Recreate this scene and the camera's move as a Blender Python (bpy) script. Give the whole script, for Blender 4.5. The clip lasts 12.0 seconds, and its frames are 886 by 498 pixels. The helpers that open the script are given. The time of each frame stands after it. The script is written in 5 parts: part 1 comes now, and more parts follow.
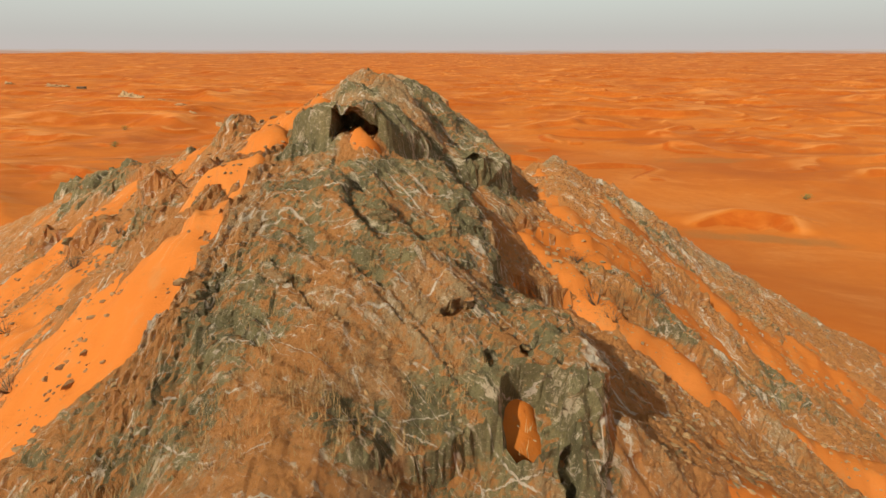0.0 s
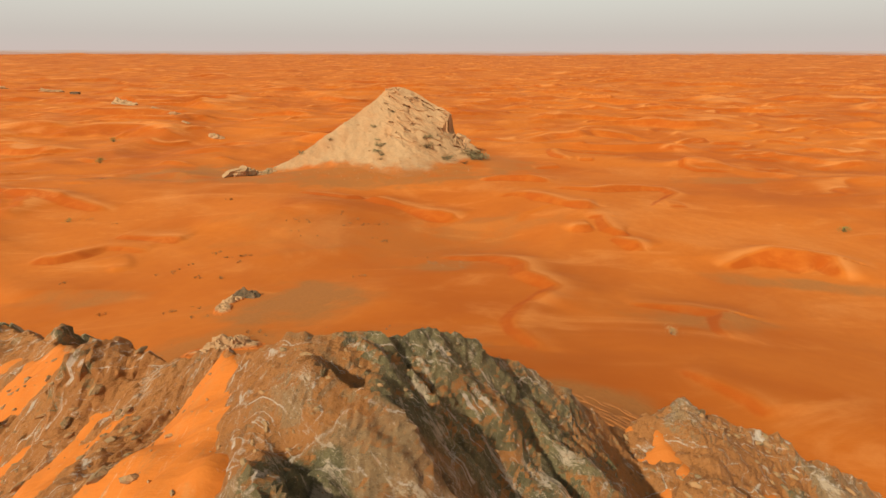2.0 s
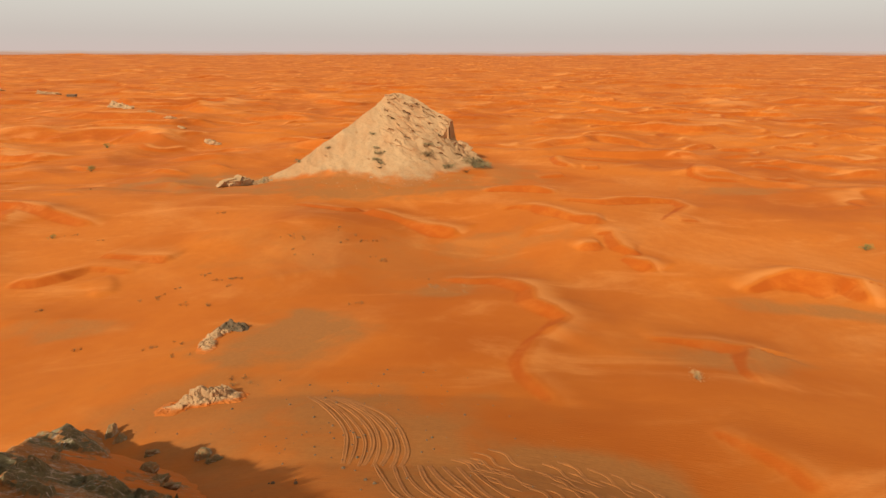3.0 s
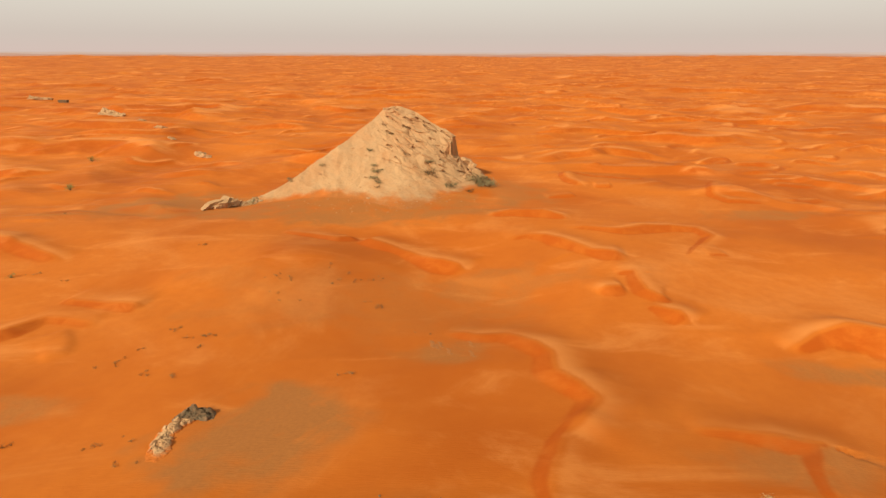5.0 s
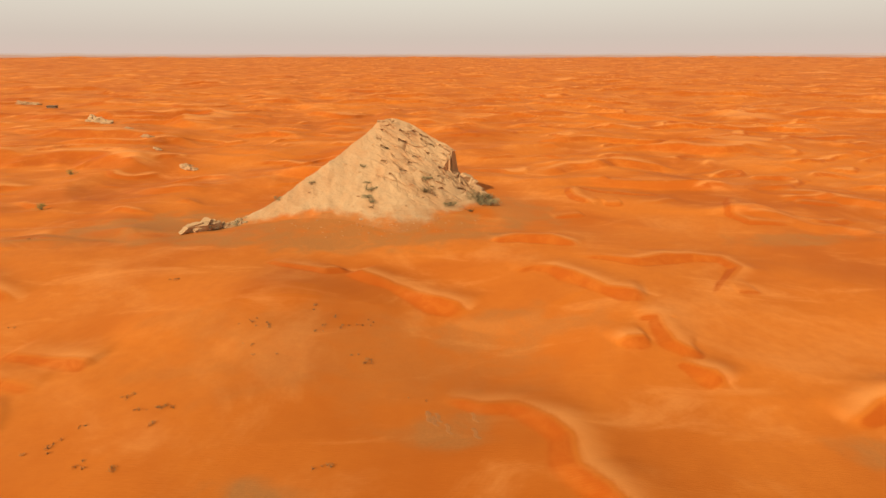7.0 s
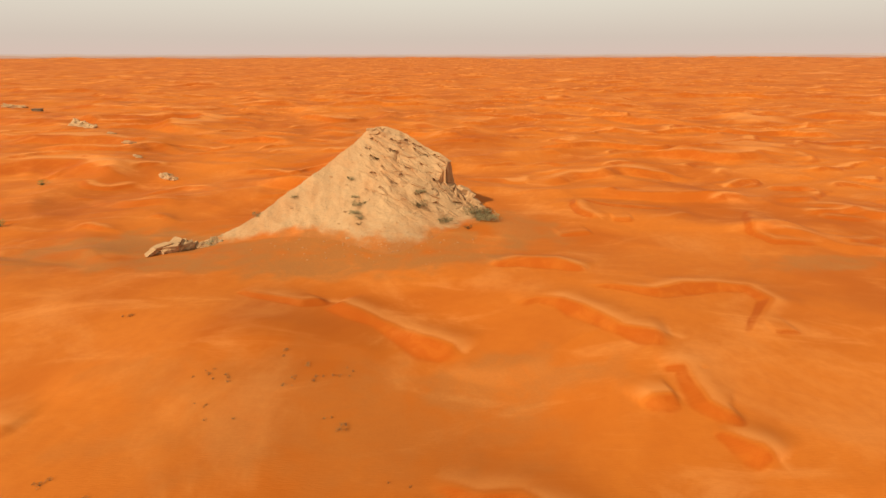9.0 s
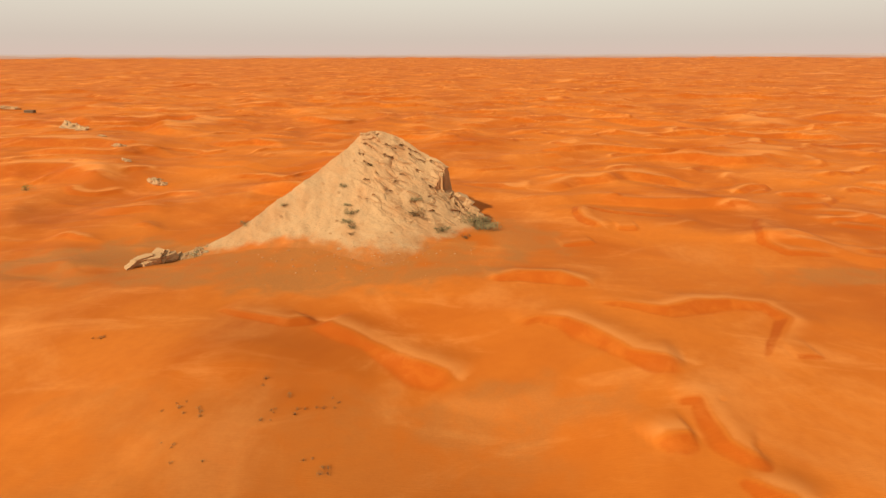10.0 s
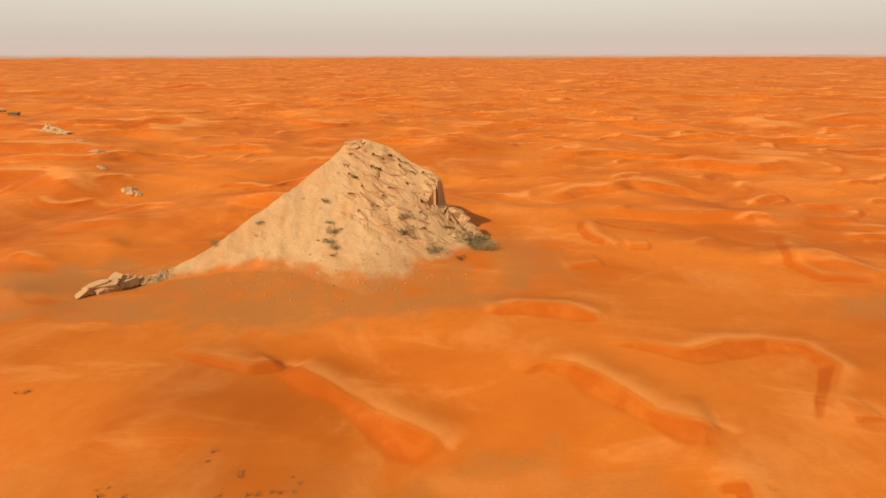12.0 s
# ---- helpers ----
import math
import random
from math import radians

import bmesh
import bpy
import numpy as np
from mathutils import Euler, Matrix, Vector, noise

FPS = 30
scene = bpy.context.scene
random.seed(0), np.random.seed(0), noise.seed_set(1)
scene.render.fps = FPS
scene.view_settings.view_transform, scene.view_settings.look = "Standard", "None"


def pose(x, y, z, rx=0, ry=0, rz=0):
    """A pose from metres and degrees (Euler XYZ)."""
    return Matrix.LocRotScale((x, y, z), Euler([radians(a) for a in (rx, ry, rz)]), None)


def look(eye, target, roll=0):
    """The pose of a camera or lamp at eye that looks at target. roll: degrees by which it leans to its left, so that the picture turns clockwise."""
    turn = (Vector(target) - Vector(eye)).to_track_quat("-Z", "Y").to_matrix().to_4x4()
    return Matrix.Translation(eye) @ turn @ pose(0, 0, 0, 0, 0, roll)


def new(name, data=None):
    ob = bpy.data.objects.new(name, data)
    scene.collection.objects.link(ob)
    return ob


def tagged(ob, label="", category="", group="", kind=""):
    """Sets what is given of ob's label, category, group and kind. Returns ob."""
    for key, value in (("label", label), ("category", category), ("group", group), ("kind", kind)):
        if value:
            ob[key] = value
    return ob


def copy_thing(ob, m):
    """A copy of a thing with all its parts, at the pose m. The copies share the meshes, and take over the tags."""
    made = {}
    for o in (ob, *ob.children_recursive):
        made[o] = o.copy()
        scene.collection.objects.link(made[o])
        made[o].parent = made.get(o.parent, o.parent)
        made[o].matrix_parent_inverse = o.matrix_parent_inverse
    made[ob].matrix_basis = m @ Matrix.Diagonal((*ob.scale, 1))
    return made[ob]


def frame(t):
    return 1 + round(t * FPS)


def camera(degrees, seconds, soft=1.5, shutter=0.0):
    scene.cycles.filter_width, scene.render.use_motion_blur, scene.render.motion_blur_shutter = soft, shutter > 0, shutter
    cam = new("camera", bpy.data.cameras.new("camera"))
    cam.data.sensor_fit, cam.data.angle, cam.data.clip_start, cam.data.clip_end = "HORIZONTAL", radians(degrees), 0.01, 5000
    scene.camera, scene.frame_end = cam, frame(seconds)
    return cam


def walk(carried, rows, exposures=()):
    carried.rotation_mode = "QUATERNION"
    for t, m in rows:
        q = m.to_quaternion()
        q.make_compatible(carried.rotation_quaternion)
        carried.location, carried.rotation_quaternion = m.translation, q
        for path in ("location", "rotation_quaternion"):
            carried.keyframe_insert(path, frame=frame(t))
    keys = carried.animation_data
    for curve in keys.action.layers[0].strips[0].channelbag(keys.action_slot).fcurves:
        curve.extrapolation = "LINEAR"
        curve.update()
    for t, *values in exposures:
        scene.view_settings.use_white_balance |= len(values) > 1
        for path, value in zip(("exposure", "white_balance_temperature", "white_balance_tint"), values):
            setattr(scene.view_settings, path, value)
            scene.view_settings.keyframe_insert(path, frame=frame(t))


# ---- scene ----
cam = camera(81.8, 12.0)
METRES, EYE, TILT, LEAN, TURN = 100.0, 39.0, -20.9, 0.0, 0.0
ROWS = [
    (0.0, 0.0, 0.0, 0.0, 0.0, 0.0, -0.0),
    (0.5, -0.0031, 0.0295, 0.0224, 0.02, 0.01, -0.04),
    (1.0, -0.006, 0.0615, 0.0469, 0.02, 0.03, -0.04),
    (1.5, -0.0084, 0.0914, 0.0697, 0.01, 0.05, -0.06),
    (2.0, -0.0105, 0.1242, 0.0947, 0.04, 0.06, -0.06),
    (2.5, -0.0126, 0.1547, 0.1167, 0.05, 0.09, -0.07),
    (3.0, -0.014, 0.1878, 0.1414, 0.07, 0.07, -0.08),
    (5.0, -0.021, 0.3255, 0.2369, 0.11, 0.12, -0.08),
    (5.5, -0.0218, 0.3556, 0.258, 0.11, 0.14, -0.06),
    (6.0, -0.0222, 0.394, 0.2827, 0.1, 0.16, -0.04),
    (6.5, -0.0216, 0.4268, 0.3021, 0.08, 0.16, -0.02),
    (7.0, -0.0189, 0.4664, 0.3221, 0.05, 0.19, 0.01),
    (9.0, -0.0027, 0.6235, 0.39, -0.01, 0.23, 0.09),
    (9.5, 0.0018, 0.6601, 0.4053, -0.01, 0.22, 0.08),
    (10.0, 0.0079, 0.7021, 0.4238, -0.01, 0.25, 0.1),
    (10.5, 0.0136, 0.7389, 0.439, -0.02, 0.25, 0.11),
    (11.0, 0.0193, 0.7822, 0.4564, -0.03, 0.25, 0.11),
    (11.5, 0.0239, 0.8188, 0.4715, -0.02, 0.26, 0.11),
    (12.0, 0.0295, 0.8615, 0.489, -0.02, 0.25, 0.12),
]
walk(cam, [(t, pose(0, 0, EYE, TILT, LEAN, TURN) @ pose(METRES * x, METRES * y, METRES * z, 90 + pitch, roll, yaw)) for t, x, y, z, yaw, pitch, roll in ROWS],
     [(0.0, 0.07, 5900, -2), (1.5, 0.12, 6200, 2), (3.0, 0.12, 6350, 6), (5.0, 0.19, 6650, 7), (12.0, 0.20, 6850, 7)])

# ---- light ----
SUN_WAY = Vector((0.68, 0.73, -0.76)).normalized()
world = bpy.data.worlds.new("hazy_sky")
scene.world = world
world.use_nodes = True
wn, wl = world.node_tree.nodes, world.node_tree.links
wn.clear()
w_out = wn.new("ShaderNodeOutputWorld")
w_bg = wn.new("ShaderNodeBackground")
w_sky = wn.new("ShaderNodeTexSky")
w_sky.sky_type = "NISHITA"
w_sky.sun_disc = False
w_sky.sun_elevation = radians(37.3)
w_sky.sun_rotation = radians(223)
w_sky.dust_density = 8.0
w_sky.air_density = 1.0
w_coord = wn.new("ShaderNodeTexCoord")
w_sep = wn.new("ShaderNodeSeparateXYZ")
w_ramp = wn.new("ShaderNodeValToRGB")
w_ramp.color_ramp.elements[0].position = 0.0
w_ramp.color_ramp.elements[0].color = (6.3, 4.9, 4.5, 1)
w_ramp.color_ramp.elements[1].position = 1.0
w_ramp.color_ramp.elements[1].color = (2.0, 2.1, 2.3, 1)
for w_pos, w_col in ((0.03, (6.0, 5.1, 4.6, 1)), (0.09, (6.8, 6.3, 5.6, 1)), (0.25, (6.0, 5.8, 5.6, 1))):
    w_ramp.color_ramp.elements.new(w_pos).color = w_col
w_mix = wn.new("ShaderNodeMix")
w_mix.data_type = "RGBA"
w_mix.inputs["Factor"].default_value = 0.93
wl.new(w_coord.outputs["Generated"], w_sep.inputs[0])
wl.new(w_sep.outputs["Z"], w_ramp.inputs[0])
wl.new(w_sky.outputs[0], w_mix.inputs["A"])
wl.new(w_ramp.outputs[0], w_mix.inputs["B"])
wl.new(w_mix.outputs["Result"], w_bg.inputs["Color"])
w_bg.inputs["Strength"].default_value = 0.10
wl.new(w_bg.outputs[0], w_out.inputs["Surface"])

sun = new("sun", bpy.data.lights.new("sun", "SUN"))
sun.data.energy = 4.15
sun.data.angle = radians(1.2)
sun.data.color = (1.0, 0.93, 0.82)
sun.matrix_world = look((0, 0, 200), Vector((0, 0, 200)) + SUN_WAY)


# ---- noise and shape helpers ----
TABLES = {}


def perlin(x, y, seed):
    """Gradient noise, about -0.7 to 0.7, on arrays."""
    if seed not in TABLES:
        rs = np.random.RandomState(seed)
        perm = rs.permutation(256)
        ang = rs.rand(256) * 2 * np.pi
        TABLES[seed] = np.concatenate([perm, perm]), np.cos(ang), np.sin(ang)
    perm, gx, gy = TABLES[seed]
    xi, yi = np.floor(x).astype(int), np.floor(y).astype(int)
    xf, yf = x - xi, y - yi
    u, v = xf * xf * xf * (xf * (xf * 6 - 15) + 10), yf * yf * yf * (yf * (yf * 6 - 15) + 10)

    def corner(i, j):
        k = perm[perm[(xi + i) & 255] + ((yi + j) & 255)]
        return gx[k] * (xf - i) + gy[k] * (yf - j)
    a = corner(0, 0) * (1 - u) + corner(1, 0) * u
    b = corner(0, 1) * (1 - u) + corner(1, 1) * u
    return a * (1 - v) + b * v


def fbm(x, y, size, octaves, seed, gain=0.5):
    total, amp = 0.0, 1.0
    for i in range(octaves):
        total = total + amp * perlin(x / size + 17.3 * i, y / size - 9.1 * i, seed + i)
        size, amp = size * 0.5, amp * gain
    return total


def ridged(x, y, size, octaves, seed):
    total, amp = 0.0, 1.0
    for i in range(octaves):
        total = total + amp * (1 - 2.6 * np.abs(perlin(x / size + 5.7 * i, y / size + 3.9 * i, seed + i)))
        size, amp = size * 0.5, amp * 0.5
    return total


def blocks(x, y, size, seed):
    """Broken blocks: each cell has its own height and tilt, with cracks between. Gives height (about -0.5 to 0.5) and nearness to a crack."""
    if ("cells", seed) not in TABLES:
        TABLES["cells", seed] = np.random.RandomState(seed).rand(5, 4096)
    jx, jy, high, tx, ty = TABLES["cells", seed]
    x, y = x / size, y / size
    xi, yi = np.floor(x).astype(int), np.floor(y).astype(int)
    first, second, value = np.full(np.shape(x), 9.0), np.full(np.shape(x), 9.0), np.zeros(np.shape(x))
    for i in (-1, 0, 1):
        for j in (-1, 0, 1):
            k = ((xi + i) * 73 + (yi + j) * 1237) & 4095
            dx, dy = x - xi - i - jx[k], y - yi - j - jy[k]
            d = np.hypot(dx, dy)
            near = d < first
            second = np.where(near, first, np.minimum(second, d))
            value = np.where(near, high[k] - 0.5 + (tx[k] - 0.5) * dx + (ty[k] - 0.5) * dy, value)
            first = np.where(near, d, first)
    return value, 1 - np.clip((second - first) / 0.16, 0, 1)


def step(a, b, x):
    t = np.clip((x - a) / (b - a), 0, 1)
    return t * t * (3 - 2 * t)


def smax(a, b, k):
    h = np.clip(0.5 + 0.5 * (a - b) / k, 0, 1)
    return b + (a - b) * h + k * h * (1 - h)


def along(x, y, line):
    """For each point: distance to a polyline, which side (plus: its left), the share of its length, and its height there."""
    pts = np.array([(p + (0,))[:3] for p in line], float)
    seg = np.hypot(*(pts[1:, :2] - pts[:-1, :2]).T)
    cum = np.concatenate([[0], np.cumsum(seg)])
    best = np.full(np.shape(x), 1e9)
    side, share, high = np.zeros_like(best), np.zeros_like(best), np.zeros_like(best)
    for i in range(len(seg)):
        dx, dy = pts[i + 1, :2] - pts[i, :2]
        t = np.clip(((x - pts[i, 0]) * dx + (y - pts[i, 1]) * dy) / seg[i] ** 2, 0, 1)
        ox, oy = x - pts[i, 0] - t * dx, y - pts[i, 1] - t * dy
        d = np.hypot(ox, oy)
        near = d < best
        best = np.where(near, d, best)
        side = np.where(near, np.sign(dx * oy - dy * ox), side)
        share = np.where(near, (cum[i] + t * seg[i]) / cum[-1], share)
        high = np.where(near, pts[i, 2] + t * (pts[i + 1, 2] - pts[i, 2]), high)
    return best, side, share, high


def sampler(xs, ys, zs):
    """A quick look-up of heights on a grid."""
    def height(x, y):
        i = min(max(int(np.searchsorted(xs, x)) - 1, 0), len(xs) - 2)
        j = min(max(int(np.searchsorted(ys, y)) - 1, 0), len(ys) - 2)
        u, v = (x - xs[i]) / (xs[i + 1] - xs[i]), (y - ys[j]) / (ys[j + 1] - ys[j])
        return float((zs[j, i] * (1 - u) + zs[j, i + 1] * u) * (1 - v) + (zs[j + 1, i] * (1 - u) + zs[j + 1, i + 1] * u) * v)
    return height


def axis(stops):
    """Grid coordinates from (place, spacing) stops, the spacing changing evenly between them."""
    out = [stops[0][0]]
    for (a, sa), (b, sb) in zip(stops, stops[1:]):
        while out[-1] < b - 1e-6:
            f = (out[-1] - a) / (b - a)
            out.append(min(b, out[-1] + sa + (sb - sa) * f))
    return np.array(out)


def sheet(name, xs, ys, zs, material, attrs=None, smooth=True):
    """A grid mesh object from arrays of points, with optional per-point values."""
    rows, cols = xs.shape
    co = np.stack([xs, ys, zs], -1).reshape(-1, 3).astype(np.float32)
    idx = np.arange(rows * cols).reshape(rows, cols)
    quads = np.stack([idx[:-1, :-1], idx[:-1, 1:], idx[1:, 1:], idx[1:, :-1]], -1).reshape(-1, 4)
    me = bpy.data.meshes.new(name)
    me.vertices.add(len(co))
    me.vertices.foreach_set("co", co.ravel())
    me.loops.add(quads.size)
    me.loops.foreach_set("vertex_index", quads.ravel().astype(np.int32))
    me.polygons.add(len(quads))
    me.polygons.foreach_set("loop_start", (np.arange(len(quads)) * 4).astype(np.int32))
    me.polygons.foreach_set("use_smooth", np.full(len(quads), smooth))
    me.update(calc_edges=True)
    for key, values in (attrs or {}).items():
        me.attributes.new(key, "FLOAT", "POINT").data.foreach_set("value", np.asarray(values, np.float32).ravel())
    me.materials.append(material)
    return new(name, me)


def part(name, bm, material, parent=None, label=""):
    """One bmesh as one mesh object, under a thing or a part if given."""
    me = bpy.data.meshes.new(name)
    bm.to_mesh(me)
    bm.free()
    me.materials.append(material)
    ob = new(name, me)
    if parent is not None:
        ob.parent = parent
    return tagged(ob, label)


# ---- materials ----
class Nodes:
    """Short forms for building one node material."""

    def __init__(self, name, rough=0.9):
        self.mat = bpy.data.materials.new(name)
        self.mat.use_nodes = True
        self.tree = self.mat.node_tree
        self.bsdf = self.tree.nodes["Principled BSDF"]
        self.bsdf.inputs["Roughness"].default_value = rough
        self.bsdf.inputs["Specular IOR Level"].default_value = 0.25
        self.place = self.node("ShaderNodeTexCoord").outputs["Object"]

    def node(self, kind, **settings):
        n = self.tree.nodes.new(kind)
        for key, value in settings.items():
            setattr(n, key, value)
        return n

    def link(self, a, b):
        if isinstance(a, (int, float)):
            b.default_value = a
        elif isinstance(a, tuple):
            b.default_value = a if len(a) == len(b.default_value) else (*a, 1)
        else:
            self.tree.links.new(a, b)

    def noise(self, scale, detail=4, rough=0.55, warp=0.0, vector=None):
        n = self.node("ShaderNodeTexNoise")
        n.inputs["Scale"].default_value = scale
        n.inputs["Detail"].default_value = detail
        n.inputs["Roughness"].default_value = rough
        n.inputs["Distortion"].default_value = warp
        self.link(vector if vector is not None else self.place, n.inputs["Vector"])
        return n.outputs["Fac"]

    def scaled(self, x, y, z, turn=(0, 0, 0)):
        n = self.node("ShaderNodeMapping")
        n.inputs["Scale"].default_value = (x, y, z)
        n.inputs["Rotation"].default_value = [radians(a) for a in turn]
        self.link(self.place, n.inputs["Vector"])
        return n.outputs[0]

    def ramp(self, value, a, b, low=0.0, high=1.0):
        n = self.node("ShaderNodeMapRange", clamp=True, interpolation_type="SMOOTHSTEP")
        self.link(value, n.inputs["Value"])
        for key, v in (("From Min", a), ("From Max", b), ("To Min", low), ("To Max", high)):
            n.inputs[key].default_value = v
        return n.outputs["Result"]

    def maths(self, op, a, b):
        n = self.node("ShaderNodeMath", operation=op)
        self.link(a, n.inputs[0])
        self.link(b, n.inputs[1])
        return n.outputs[0]

    def mix(self, fac, a, b, blend="MIX"):
        n = self.node("ShaderNodeMix", data_type="RGBA", blend_type=blend)
        self.link(fac, n.inputs["Factor"])
        self.link(a, n.inputs["A"])
        self.link(b, n.inputs["B"])
        return n.outputs["Result"]

    def attr(self, name):
        return self.node("ShaderNodeAttribute", attribute_name=name).outputs["Fac"]

    def steep(self):
        s = self.node("ShaderNodeSeparateXYZ")
        self.link(self.node("ShaderNodeNewGeometry").outputs["Normal"], s.inputs[0])
        return s.outputs["Z"]

    def bump(self, height, distance, strength=1.0, under=None):
        n = self.node("ShaderNodeBump")
        n.inputs["Strength"].default_value = strength
        n.inputs["Distance"].default_value = distance
        self.link(height, n.inputs["Height"])
        if under is not None:
            self.link(under, n.inputs["Normal"])
        return n.outputs[0]

    def done(self, color, normal=None):
        self.link(color, self.bsdf.inputs["Base Color"])
        if normal is not None:
            self.link(normal, self.bsdf.inputs["Normal"])
        return self.mat


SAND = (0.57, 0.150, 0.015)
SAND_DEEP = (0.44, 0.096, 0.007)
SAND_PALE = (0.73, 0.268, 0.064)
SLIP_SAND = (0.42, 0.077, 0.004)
GRAVEL = (0.46, 0.164, 0.035)


def ground_tone(m):
    """The desert floor's colour: sand, crests painted sunlit pale, deep slip faces and gravel flats."""
    c = m.mix(m.ramp(m.noise(0.012, 5, 0.6, 0.6), 0.38, 0.66), SAND, SAND_DEEP)
    streak = m.noise(0.05, 7, 0.66, 0.8, m.scaled(0.6, 1.6, 1.0, (0, 0, 14)))
    c = m.mix(m.ramp(streak, 0.52, 0.72, 0, 0.45), c, SAND_PALE)
    c = m.mix(m.ramp(m.noise(0.022, 6, 0.65, 1.2), 0.50, 0.70, 0, 0.35), c, SAND_PALE)
    c = m.mix(m.ramp(m.noise(0.5, 5, 0.6), 0.3, 0.8, 0, 0.30), c, SAND_DEEP)
    # brightness of sunlit crests, painted into the sand colour by the top value
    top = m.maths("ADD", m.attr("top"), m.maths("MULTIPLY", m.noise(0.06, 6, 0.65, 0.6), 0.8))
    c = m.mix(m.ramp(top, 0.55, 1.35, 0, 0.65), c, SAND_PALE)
    gravel = m.mix(m.noise(2.0, 4), GRAVEL, (0.32, 0.111, 0.025))
    patch = m.maths("MULTIPLY", m.attr("gravel"), m.ramp(m.noise(0.12, 5, 0.65, 1.0), 0.15, 0.60, 0.1, 0.95))
    c = m.mix(patch, c, gravel)
    # deep orange loose sand, darkened further to offset the sun on these faces
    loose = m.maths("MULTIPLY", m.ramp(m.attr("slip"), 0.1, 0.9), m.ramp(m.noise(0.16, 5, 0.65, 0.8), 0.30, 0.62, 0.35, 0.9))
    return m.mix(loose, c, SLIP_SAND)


def sand_material(name, far=True):
    m = Nodes(name, 0.85)
    m.bsdf.inputs["Specular IOR Level"].default_value = 0.12
    c = ground_tone(m)
    if not far:
        c = m.mix(0.3, c, (0.64, 0.205, 0.040))
        c = m.mix(m.ramp(m.noise(3.0, 7, 0.75), 0.56, 0.70, 0, 0.35), c, (0.36, 0.160, 0.048))
        c = m.mix(m.ramp(m.noise(0.9, 6, 0.7, 0.5), 0.52, 0.68, 0, 0.4), c, (0.48, 0.205, 0.060))
        lay = m.node("ShaderNodeCombineXYZ")
        m.link(m.maths("MULTIPLY", m.attr("along"), 0.22), lay.inputs[0])
        m.link(m.attr("bed"), lay.inputs[1])
        patch = m.ramp(m.noise(0.35, 5, 0.6), 0.44, 0.58)
        c = m.mix(m.maths("MULTIPLY", patch, m.ramp(m.noise(1.9, 8, 0.78, 0.2, lay.outputs[0]), 0.55, 0.63, 0, 0.45)), c, (0.26, 0.155, 0.062))
        c = m.mix(m.maths("MULTIPLY", patch, m.ramp(m.noise(3.1, 8, 0.80, 0.2, lay.outputs[0]), 0.57, 0.63, 0, 0.45)), c, (0.62, 0.40, 0.22))
    ripple = m.noise(1.0, 3, 0.5, 0.4, m.scaled(0.7, 4.0, 1.0, (0, 0, 24)))
    n = m.bump(ripple, 0.10, 0.35)
    n = m.bump(m.noise(14.0, 3), 0.02, 0.4, n)
    return m.done(c, n)


